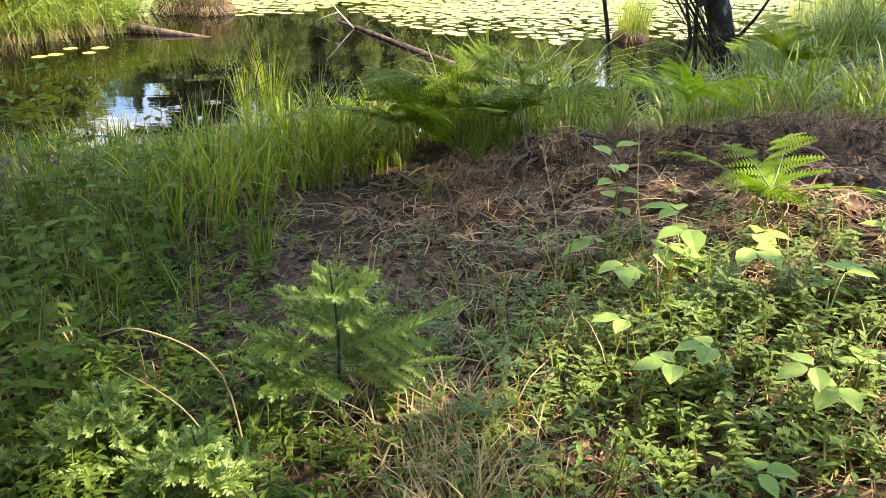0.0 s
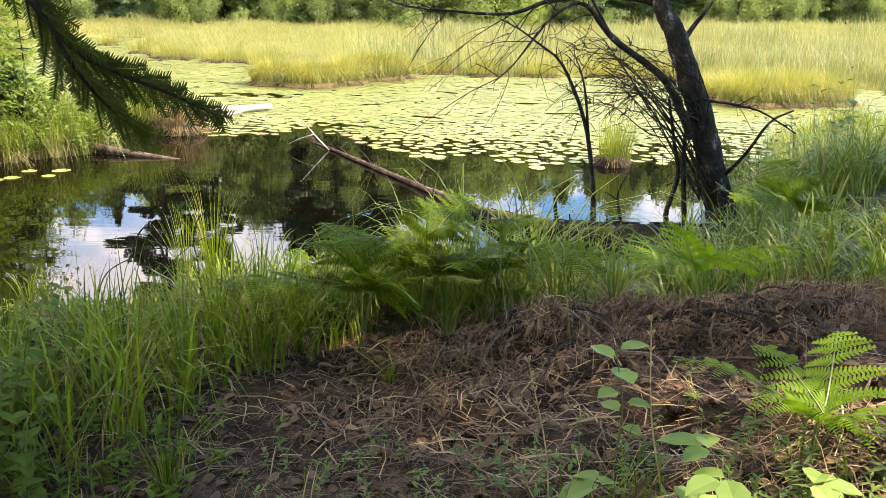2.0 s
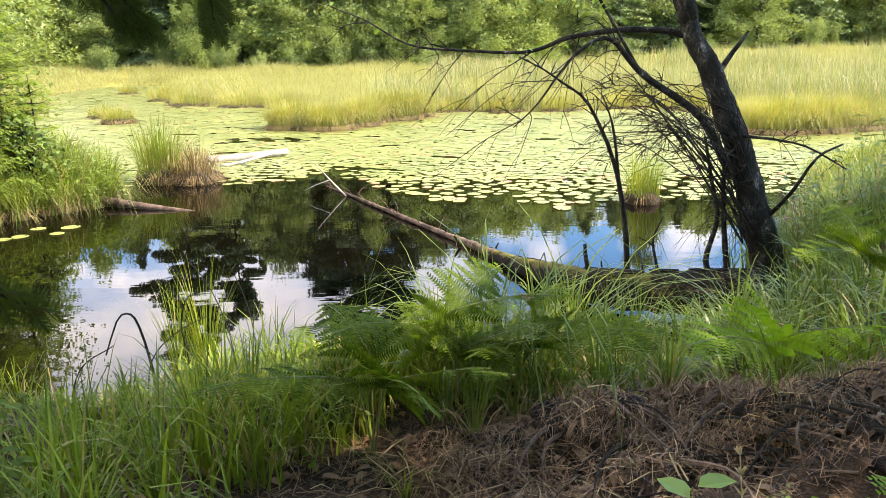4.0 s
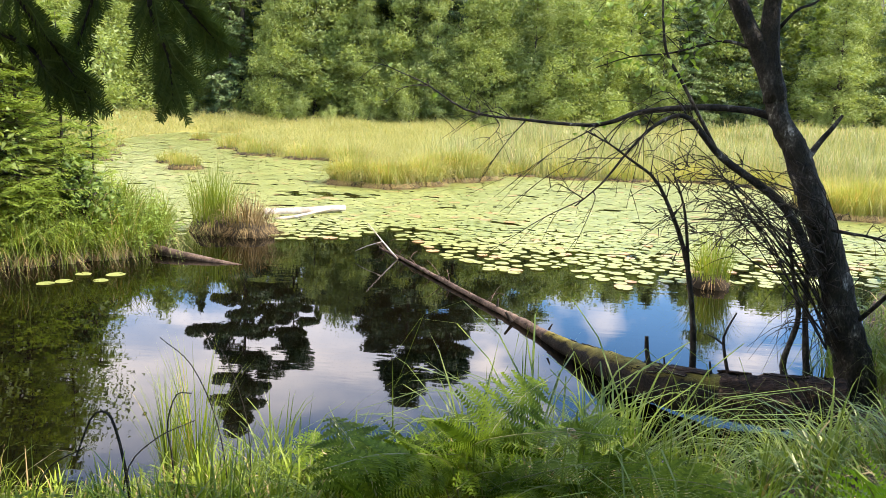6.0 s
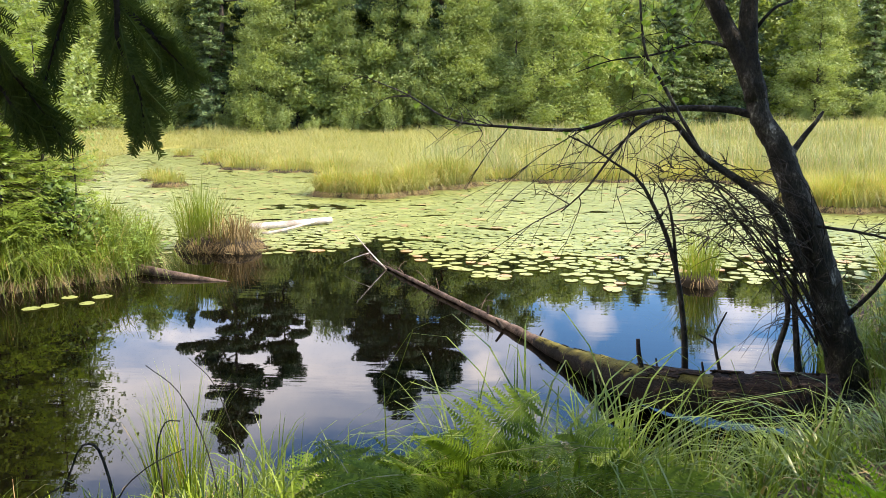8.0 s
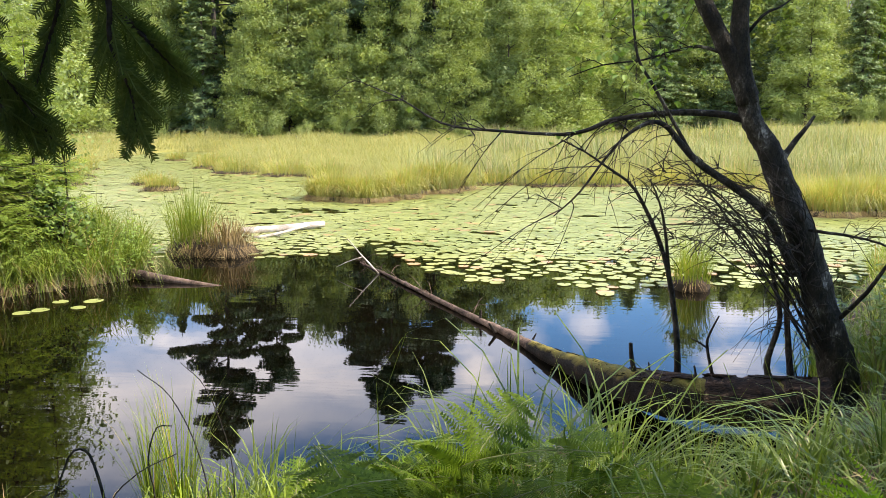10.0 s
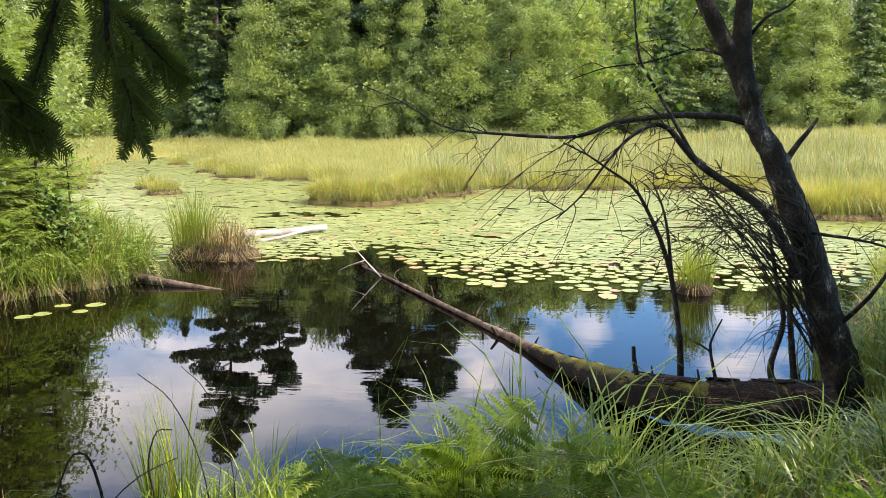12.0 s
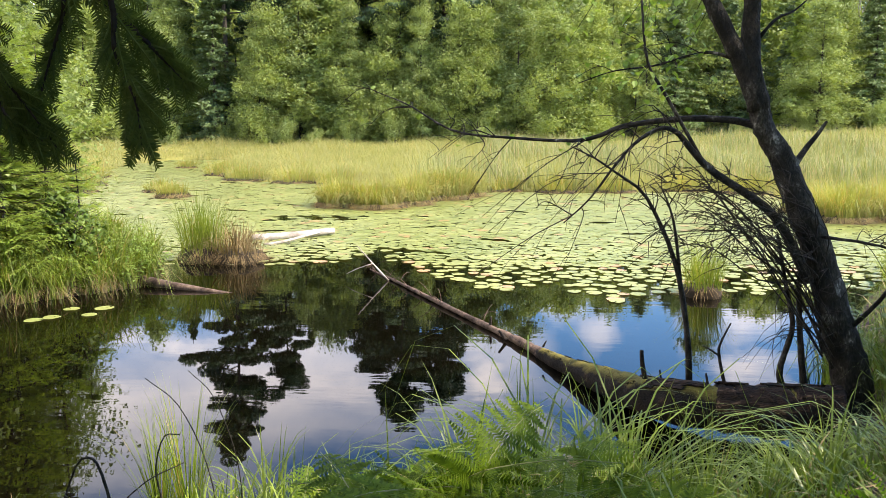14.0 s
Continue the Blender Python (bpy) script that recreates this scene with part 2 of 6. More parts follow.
M_TUSSOCK = leaf_mat("tussock_sedge", (0.17, 0.20, 0.05), (0.36, 0.36, 0.115), trans=0.48, rough=0.5, dry=(0.42, 0.30, 0.12), dry_part=0.16, scale=0.8)
M_MEADOW = leaf_mat("marsh_sedge", (0.21, 0.23, 0.085), (0.38, 0.37, 0.175), trans=0.5, rough=0.7, dry=(0.44, 0.36, 0.17), dry_part=0.06, scale=0.25)
M_CATTAIL = leaf_mat("cattail_green", (0.13, 0.17, 0.060), (0.40, 0.40, 0.17), trans=0.3, rough=0.5, dry=(0.40, 0.33, 0.18), dry_part=0.16, scale=0.4)
M_ROOT = leaf_mat("tussock_root_straw", (0.12, 0.080, 0.036), (0.40, 0.29, 0.13), trans=0.1, rough=0.8)
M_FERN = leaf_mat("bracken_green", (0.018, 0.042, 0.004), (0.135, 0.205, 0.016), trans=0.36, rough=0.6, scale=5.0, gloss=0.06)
# brighter copy of the bracken green, with sunlight put into its colour
M_FERNLIGHT = leaf_mat("sunlit_bracken_green", (0.10, 0.20, 0.012), (0.24, 0.36, 0.030), trans=0.5, rough=0.6, scale=5.0, gloss=0.12)
M_BLADE = leaf_mat("broad_sedge_green", (0.040, 0.078, 0.012), (0.215, 0.290, 0.050), trans=0.38, rough=0.40, scale=3.0, gloss=0.32)
M_ALDER = leaf_mat("alder_leaf", (0.045, 0.085, 0.018), (0.20, 0.29, 0.06), trans=0.3, rough=0.5, scale=1.2)
M_PEAT = rough_mat("dark_root_peat", [(0.32, (0.006, 0.004, 0.003)), (0.78, (0.085, 0.055, 0.036)), (0.55, (0.022, 0.014, 0.010))], scale=14.0, fine=160.0, bump=1.0)
M_LOGBUTT = rough_mat("reddish_rotten_bark", [(0.40, (0.006, 0.004, 0.003)), (0.74, (0.27, 0.17, 0.10)), (0.58, (0.034, 0.019, 0.012))], scale=9.0, stretch=(0.35, 1.5, 1.5), bump=1.0)
M_FERNSTALK = leaf_mat("bracken_stalk", (0.10, 0.12, 0.03), (0.18, 0.19, 0.06), trans=0.0, rough=0.5)
M_BROAD = leaf_mat("raspberry_leaf", (0.15, 0.25, 0.045), (0.32, 0.44, 0.11), trans=0.4, rough=0.5, scale=6.0)
M_HERB = leaf_mat("ground_herb", (0.055, 0.095, 0.020), (0.19, 0.27, 0.05), trans=0.35, rough=0.5, scale=5.0)
# herb green darkened: part of the fir's shade is put into these leaves
M_SHADELEAF = leaf_mat("shaded_leaf", (0.034, 0.070, 0.012), (0.16, 0.24, 0.035), trans=0.45, rough=0.6, gloss=0.12)
M_NEEDLE = leaf_mat("fir_needle", (0.030, 0.048, 0.014), (0.10, 0.14, 0.038), trans=0.3, rough=0.8, gloss=0.12)
M_FIRLIGHT = leaf_mat("young_fir_needle", (0.13, 0.20, 0.06), (0.29, 0.40, 0.13), trans=0.25, rough=0.5)
M_LARCH = leaf_mat("larch_needle", (0.12, 0.20, 0.035), (0.33, 0.42, 0.09), trans=0.45, rough=0.5)
M_CROWN = leaf_mat("birch_crown", (0.10, 0.150, 0.045), (0.31, 0.38, 0.13), trans=0.44, rough=0.5, scale=0.35)
M_CROWNB = leaf_mat("aspen_crown", (0.12, 0.175, 0.045), (0.35, 0.42, 0.13), trans=0.46, rough=0.5, scale=0.35)
M_SPRUCE = leaf_mat("spruce_crown", (0.055, 0.095, 0.035), (0.18, 0.25, 0.085), trans=0.25, rough=0.5, scale=0.5)
M_PINE = leaf_mat("pine_crown", (0.018, 0.040, 0.016), (0.05, 0.09, 0.03), trans=0.15, rough=0.5, scale=0.5)
M_FLOWER = leaf_mat("pale_mushroom_cap", (0.55, 0.38, 0.26), (0.70, 0.52, 0.38), trans=0.1, rough=0.6)


# ---- geometry helpers ----
class Net:
    """Vertices, faces and material slots gathered for one mesh."""

    def __init__(self):
        self.v, self.f, self.m = [], [], []

    def face(self, pts, slot=0):
        k = len(self.v)
        self.v.extend(pts)
        self.f.append(tuple(range(k, k + len(pts))))
        self.m.append(slot)

    def mesh(self, name, mats, smooth=False):
        me = bpy.data.meshes.new(name)
        me.from_pydata([tuple(p) for p in self.v], [], self.f)
        for mat in mats:
            me.materials.append(mat)
        if len(mats) > 1:
            me.polygons.foreach_set("material_index", self.m)
        if smooth:
            me.polygons.foreach_set("use_smooth", [True] * len(self.f))
        me.update()
        return me


def part(name, net, mats, parent=None, label="", smooth=False):
    ob = new(name, net.mesh(name, mats if isinstance(mats, (list, tuple)) else [mats], smooth))
    if parent is not None:
        ob.parent = parent
    if label:
        ob["label"] = label
    return ob


def thing(name, m, label, category, group="", kind=""):
    ob = new(name)
    ob.empty_display_size = 0.1
    ob.matrix_world = m
    return tagged(ob, label, category, group, kind)


def curve_pts(pts, n):
    """n points along a smooth curve through the given ones."""
    p = [Vector(q) for q in pts]
    if len(p) == 2:
        return [p[0].lerp(p[1], i / (n - 1)) for i in range(n)]
    p = [p[0] * 2 - p[1]] + p + [p[-1] * 2 - p[-2]]
    out, segs = [], len(p) - 3
    for i in range(n):
        u = i / (n - 1) * segs
        k = min(int(u), segs - 1)
        t = u - k
        a, b, c, d = p[k:k + 4]
        out.append(0.5 * (2 * b + (c - a) * t + (2 * a - 5 * b + 4 * c - d) * t * t + (3 * b - a - 3 * c + d) * t ** 3))
    return out


def tube(net, pts, radii, sides=6, slot=0, rng=None, wob=0.0, cap=True):
    """A tapered round stem along pts."""
    n = len(pts)
    base = len(net.v)
    side = Vector((1, 0.13, 0.07)).normalized()
    for i, p in enumerate(pts):
        d = (pts[min(i + 1, n - 1)] - pts[max(i - 1, 0)])
        d = d.normalized() if d.length > 1e-9 else Vector((0, 0, 1))
        s = side - d * side.dot(d)
        s = s.normalized() if s.length > 1e-4 else d.orthogonal().normalized()
        side = s
        t = d.cross(s)
        for k in range(sides):
            a = 2 * math.pi * k / sides
            r = radii[i] * (1 + (rng.uniform(-wob, wob) if rng else 0))
            net.v.append(p + s * (r * math.cos(a)) + t * (r * math.sin(a)))
    for i in range(n - 1):
        for k in range(sides):
            k2 = (k + 1) % sides
            net.f.append((base + i * sides + k, base + i * sides + k2, base + (i + 1) * sides + k2, base + (i + 1) * sides + k))
            net.m.append(slot)
    if cap:
        net.f.append(tuple(base + k for k in reversed(range(sides))))
        net.f.append(tuple(base + (n - 1) * sides + k for k in range(sides)))
        net.m += [slot, slot]


def stem(net, pts, r0, r1, n=8, sides=6, slot=0, rng=None, wob=0.0):
    c = curve_pts(pts, n)
    tube(net, c, [r0 + (r1 - r0) * (i / (n - 1)) ** 0.8 for i in range(n)], sides, slot, rng, wob)
    return c


def blade(net, foot, way, length, width, droop, segs=4, slot=0):
    """A grass blade: starts upright, leans along way and droops at its tip."""
    side = Vector((-way.y, way.x, 0)).normalized() * (width / 2)
    k = len(net.v)
    for i in range(segs + 1):
        u = i / segs
        out = droop * (u ** 1.8)
        up = math.sqrt(max(0.05, 1 - min(0.95, out * out * 0.8))) * u - 0.30 * droop * u ** 4
        c = foot + Vector((way.x * out * length, way.y * out * length, up * length))
        w = 1 - u ** 2.2
        if i == segs:
            net.v.append(c)
        else:
            net.v.append(c - side * w)
            net.v.append(c + side * w)
    for i in range(segs):
        a = k + 2 * i
        if i == segs - 1:
            net.f.append((a, a + 1, a + 2))
        else:
            net.f.append((a, a + 1, a + 3, a + 2))
        net.m.append(slot)


def leaf(net, at, way, up, length, width, slot=0, fold=0.12, curl=0.15):
    """An oval leaf with a folded midrib, eight points round."""
    way = way.normalized()
    s = way.cross(up)
    s = s.normalized() if s.length > 1e-5 else way.orthogonal()
    nrm = s.cross(way)
    prof = ((0.0, 0.0), (0.18, 0.34), (0.45, 0.5), (0.75, 0.34), (1.0, 0.0))
    k = len(net.v)
    for u, w in prof:
        mid = at + way * (u * length) - nrm * (curl * length * u * u)
        if w == 0:
            net.v.append(mid)
        else:
            net.v += [mid - s * (w * width) + nrm * (fold * width), mid, mid + s * (w * width) + nrm * (fold * width)]
    a, b, c, d, e = k, k + 1, k + 4, k + 7, k + 10
    for f in ((a, b, b + 1), (a, b + 1, b + 2), (b, c, c + 1, b + 1), (b + 1, c + 1, c + 2, b + 2), (c, d, d + 1, c + 1), (c + 1, d + 1, d + 2, c + 2), (d, e, d + 1), (d + 1, e, d + 2)):
        net.f.append(f)
        net.m.append(slot)


def rand_dir(rng, flat=1.0):
    a, z = rng.uniform(0, 2 * math.pi), rng.uniform(-1, 1) * flat
    r = math.sqrt(max(0.0, 1 - z * z))
    return Vector((r * math.cos(a), r * math.sin(a), z))


def chip(net, at, rng, size, slot=0, updown=0.8, face=None):
    """A small leaf seen far off: a pointed four-sided leaf turned at random."""
    w = rand_dir(rng, updown)
    s = w.cross(rand_dir(rng) if face is None else face + rand_dir(rng) * 0.55).normalized()
    if face is not None:
        w = s.cross(face + rand_dir(rng) * 0.4).normalized()
    a, b = w * (size * rng.uniform(0.6, 1.0)), s * (size * rng.uniform(0.3, 0.5))
    net.face((at - a, at + b - a * 0.1, at + a, at - b - a * 0.1), slot)


def fleck(net, at, rng, size, face):
    """A tiny far-off leaf: one pointed triangle facing roughly along face."""
    f = face + rand_dir(rng) * 0.9
    w = rand_dir(rng, 0.7)
    s = w.cross(f)
    s = s.normalized() if s.length > 1e-4 else w.orthogonal().normalized()
    w = (s.cross(f).normalized() + Vector((0, 0, -0.25))) * (size * rng.uniform(0.7, 1.25))
    s = s * (size * rng.uniform(0.42, 0.66))
    net.face((at - w * 0.5 + s, at - w * 0.5 - s, at + w), 0)


# ---- ground and water ----
POND = [(-12, 4.6), (-5, 5.2), (-3, 5.6), (-1.5, 5.9), (0.3, 6.2), (1.3, 6.6), (2.15, 7.05), (2.2, 7.9), (2.75, 9.0), (3.6, 10.6), (4.7, 13.0), (6.4, 15.2), (10, 17), (15, 18.5),
        (17, 23), (12, 26.6), (8.2, 26.9), (5.3, 28.4), (1.6, 27.6), (-0.2, 28.1), (-1.0, 27.6), (-1.7, 26.7), (-2.7, 27.1), (-4.3, 29.0), (-6.0, 30.3), (-7.7, 31.0), (-9.7, 31.6),
        (-11.6, 33.3), (-15.5, 43.4), (-17.5, 49.5), (-20.4, 49.0), (-20.4, 43.4), (-18.8, 36.6), (-15.1, 28.0), (-12.0, 21.5), (-8.2, 17.0), (-6.2, 15.3), (-5.3, 14.0), (-4.85, 12.8), (-5.4, 12.2), (-6.4, 11.2), (-8.3, 9.4), (-13, 8)]


def shore_distance(x, y):
    """Metres from the shoreline, positive on land (arrays)."""
    best = np.full(np.shape(x), 1e9)
    inside = np.zeros(np.shape(x), bool)
    for (ax, ay), (bx, by) in zip(POND, POND[1:] + POND[:1]):
        dx, dy = bx - ax, by - ay
        t = np.clip(((x - ax) * dx + (y - ay) * dy) / (dx * dx + dy * dy), 0, 1)
        best = np.minimum(best, np.hypot(x - ax - t * dx, y - ay - t * dy))
        cross = ((ay > y) != (by > y)) & (x < dx * (y - ay) / (dy if abs(dy) > 1e-9 else 1e-9) + ax)
        inside ^= cross
    return np.where(inside, -best, best)


def smooth(a, b, v):
    t = np.clip((v - a) / (b - a), 0, 1)
    return t * t * (3 - 2 * t)


def height(x, y):
    """The ground's height (arrays)."""
    x, y = np.asarray(x, float), np.asarray(y, float)
    d = shore_distance(x, y)
    near = 1 - smooth(7.5, 10.5, y)
    side = (1 - smooth(16, 22, y)) * (1 - near)
    top = 0.80 * near + 0.34 * side + 0.07 * (1 - near - side)
    run = 1.5 * near + 0.8 * side + 0.5 * (1 - near - side)
    land = top * smooth(-0.05, 1.0, d / run)
    # the mound of earth and roots
    land = land + 0.30 * smooth(0.1, 1.7, x) * smooth(1.2, 2.6, y) * (1 - smooth(4.15, 4.8, y)) * near
    land = land + 0.11 * np.exp(-((x - 0.62) / 0.28) ** 2 - ((y - 4.15) / 0.18) ** 2)
    land = land + 0.14 * smooth(1.0, 2.0, x) * smooth(4.6, 5.2, y) * (1 - smooth(5.6, 6.6, y)) * smooth(0.1, 1.2, d) * near
    bumps = (np.sin(x * 5.1 + 1.3 * np.sin(y * 3.7)) * np.sin(y * 6.3 + x * 2.1) * 0.022 + np.sin(x * 13 + y * 4) * np.sin(y * 17 - x * 5) * 0.010 + np.sin(x * 1.1) * np.sin(y * 0.9) * 0.03)
    mound = smooth(0.0, 0.5, x) * smooth(2.6, 3.4, y) * (1 - smooth(4.1, 4.5, y)) * near
    land = land + mound * (0.055 * np.sin(x * 9.7 + 2 * np.sin(y * 4.1)) * np.sin(y * 11.3 + x * 3) + 0.03 * np.sin(x * 23 + y * 7) * np.sin(y * 29 - x * 9))
    land = land + bumps * smooth(0.1, 0.8, d) * (0.3 + 0.7 * near) + smooth(62, 130, y) * np.minimum(60, 0.12 * (y - 62))
    land = land + smooth(33, 57, y) * (0.55 + 0.65 * smooth(2, 22, x)) * smooth(0, 7, d)
    bed = np.maximum(-0.9, 0.35 * d)
    return np.where(d > 0, land, bed)


def h(x, y):
    return float(height(x, y))


def spread(a, b, step, grow, far):
    """Coordinates that are dense from a to b and widen towards far on both sides."""
    mid = list(np.arange(a, b + 1e-6, step))
    lo, hi, s = [], [], step
    u, w = a, b
    while w < far or u > -far:
        s *= grow
        u, w = u - s, w + s
        lo.append(u), hi.append(w)
    return np.array(lo[::-1] + mid + hi)


def make_ground():
    xs, ys = spread(-3.0, 3.2, 0.055, 1.06, 1500), spread(1.4, 7.2, 0.055, 1.06, 1800)
    gx, gy = np.meshgrid(xs, ys)
    gz = height(gx, gy)
    me = bpy.data.meshes.new("ground")
    nx, ny = len(xs), len(ys)
    idx = np.arange(nx * ny).reshape(ny, nx)
    quads = np.stack([idx[:-1, :-1], idx[:-1, 1:], idx[1:, 1:], idx[1:, :-1]], -1).reshape(-1, 4)
    me.from_pydata(np.stack([gx, gy, gz], -1).reshape(-1, 3).tolist(), [], quads.tolist())
    for mat in (M_SOIL, M_MARSH, M_FLOOR, M_MUD):
        me.materials.append(mat)
    cx, cy = (gx[:-1, :-1] + gx[1:, 1:]) / 2, (gy[:-1, :-1] + gy[1:, 1:]) / 2
    d = shore_distance(cx, cy)
    slot = np.where(d < np.where(cy > 18, -1.2, 0), 3, np.where(cy < 19, 0, np.where(cy > 56, 2, 1)))
    me.polygons.foreach_set("material_index", slot.reshape(-1).astype(int))
    me.polygons.foreach_set("use_smooth", [True] * len(me.polygons))
    return tagged(new("ground", me), "brown needle-littered bank sloping down to a sedge marsh", "ground", kind="structure")


make_ground()
net = Net()
net.face([(-60, 2, 0), (60, 2, 0), (60, 70, 0), (-60, 70, 0)])
tagged(part("water", net, M_WATER), "still dark pond water mirroring trees and clouds", "water", kind="structure")


# ---- the wood on the far shore ----
def broadleaf_net(rng, tall, wide, leaves, size, low=0.08, limbs=62, top=0.55, clump=0.30, near=False):
    """Trunk with limbs and side limbs, and a crown of many small leaf clumps with gaps between them."""
    wood, crown = Net(), Net()
    lean = Vector((rng.uniform(-0.4, 0.4), rng.uniform(-0.4, 0.4), 0))
    spine = stem(wood, [(0, 0, -0.3), lean * 0.3 + Vector((0, 0, tall * 0.35)), lean + Vector((0, 0, tall * 0.95))], tall * 0.011, 0.02, 13, 6, rng=rng, wob=0.08)
    lobes = []
    for i in range(limbs):
        u = low + (0.97 - low) * ((i + rng.random()) / limbs)
        p = spine[min(12, int(u * 12))]
        a = i * 2.4 + rng.uniform(-0.7, 0.7)
        # the crown is widest at a third of its height and runs out to an uneven point
        v = (u - low) / (1 - low)
        reach = wide * (0.62 + 0.38 * math.sin(math.pi * min(1, 0.2 + v))) * (1 - (v ** 2.4) * (1 - 0.25 * top)) * rng.uniform(0.45, 1.12)
        tip = p + Vector((math.cos(a) * reach, math.sin(a) * reach, rng.uniform(0.0, 0.75) * reach + 0.2))
        knee = p.lerp(tip, 0.5) + Vector((0, 0, 0.12 * reach))
        stem(wood, [p, knee, tip], 0.028, 0.006, 4, 3)
        r = wide * clump * rng.uniform(0.6, 1.2)
        lobes.append((tip, r))
        lobes.append((knee + rand_dir(rng) * r * 0.6, r * 0.8))
        lobes.append((tip + Vector((math.cos(a + 1.2), math.sin(a + 1.2), -0.35)) * r * 0.9, r * 0.62))
    lobes.append((spine[-1], wide * 0.22))
    total = sum(r * r for _, r in lobes)
    for c, r in lobes:
        for i in range(int(leaves * r * r / total)):
            q = Vector((rng.gauss(0, 0.50), rng.gauss(0, 0.50), rng.gauss(0, 0.44)))
            if near:
                chip(crown, c + q * r, rng, size * rng.uniform(0.7, 1.3), face=q * 0.8 + Vector((0, 0, 0.5)))
            else:
                fleck(crown, c + q * r, rng, size * rng.uniform(0.7, 1.3), q * 0.8 + Vector((0.15, 0, 0.45)))
    return wood, crown


def conifer_net(rng, tall, wide, bare, whorls, sprays, size, droop=0.25, uneven=0.2):
    """Straight trunk with whorls of boughs set with needle sprays."""
    wood, crown = Net(), Net()
    stem(wood, [(0, 0, -0.3), (0, 0, tall * 0.5), (rng.uniform(-0.2, 0.2), 0, tall)], tall * 0.011, 0.015, 7, 6, rng=rng, wob=0.06)
    for w in range(whorls):
        u = bare + (1 - bare) * w / whorls
        reach = wide * (1 - (u - bare) / (1 - bare)) ** 0.8 + 0.12
        for k in range(rng.randint(5, 7)):
            a = rng.uniform(0, 2 * math.pi)
            rr = reach * rng.uniform(1 - uneven * 2, 1 + uneven)
            z = tall * u + rng.uniform(-0.2, 0.2)
            foot = Vector((0, 0, z))
            tip = Vector((math.cos(a) * rr, math.sin(a) * rr, z - droop * rr + rng.uniform(-0.1, 0.1)))
            stem(wood, [foot, foot.lerp(tip, 0.5) + Vector((0, 0, 0.08 * rr)), tip], 0.022, 0.006, 3, 3)
            way = (tip - foot).normalized()
            side = Vector((-way.y, way.x, 0))
            for s in range(int(sprays * (0.35 + rr / wide))):
                t = rng.uniform(0.12, 1.0)
                q = foot.lerp(tip, t) + side * rng.uniform(-1, 1) * (0.10 + 0.26 * rr * (1 - t * 0.75)) + Vector((0, 0, rng.uniform(-0.22, 0.05)))
                fleck(crown, q, rng, size * rng.uniform(0.7, 1.3), Vector((0, 0, 1)) + way * 0.5)
    return wood, crown


def pine_net(rng, tall, wide, first):
    """A tall pine: bare lower trunk, flat layers of dark needle clumps with sky between."""
    wood, crown = Net(), Net()
    spine = stem(wood, [(0, 0, -0.3), (0.2, 0, tall * 0.5), (0, 0.2, tall)], 0.26, 0.04, 9, 8, rng=rng, wob=0.05)
    for i in range(54):
        u = first + (1 - first) * (i / 53)
        p = Vector((0.1, 0.1, tall * u))
        a = rng.uniform(0, 2 * math.pi)
        reach = wide * (1.05 - 0.75 * ((u - first) / (1 - first)) ** 1.4) * rng.uniform(0.5, 1.1)
        tip = p + Vector((math.cos(a) * reach, math.sin(a) * reach, rng.uniform(-0.1, 0.25) * reach))
        stem(wood, [p, p.lerp(tip, 0.5) + Vector((0, 0, -0.1)), tip], 0.07, 0.015, 4, 5)
        for c in range(4):
            t = rng.uniform(0.35, 1.05)
            q = p.lerp(tip, t) + Vector((rng.uniform(-0.5, 0.5), rng.uniform(-0.5, 0.5), 0.15))
            r = rng.uniform(0.40, 0.95)
            for s in range(int(230 * r)):
                e = rand_dir(rng)
                fleck(crown, q + Vector((e.x * r, e.y * r, e.z * r * 0.42)) * 1.0, rng, 0.17, e)
    return wood, crown


def tree_of(nets, mats, m, name, label, category, group):
    t = thing(name, m, label, category, group)
    part("trunk", nets[0], mats[0], t, smooth=True)
    part("crown", nets[1], mats[1], t)
    return t


def turned(x, y, z, a, s=1.0):
    return Matrix.Translation((x, y, z)) @ Matrix.Rotation(a, 4, "Z") @ Matrix.Scale(s, 4)


def put_copy(first, x, y, z, a, s, wide=1.0):
    c = copy_thing(first, turned(x, y, z, a))
    c.scale = (s * wide, s * wide, s)
    return c


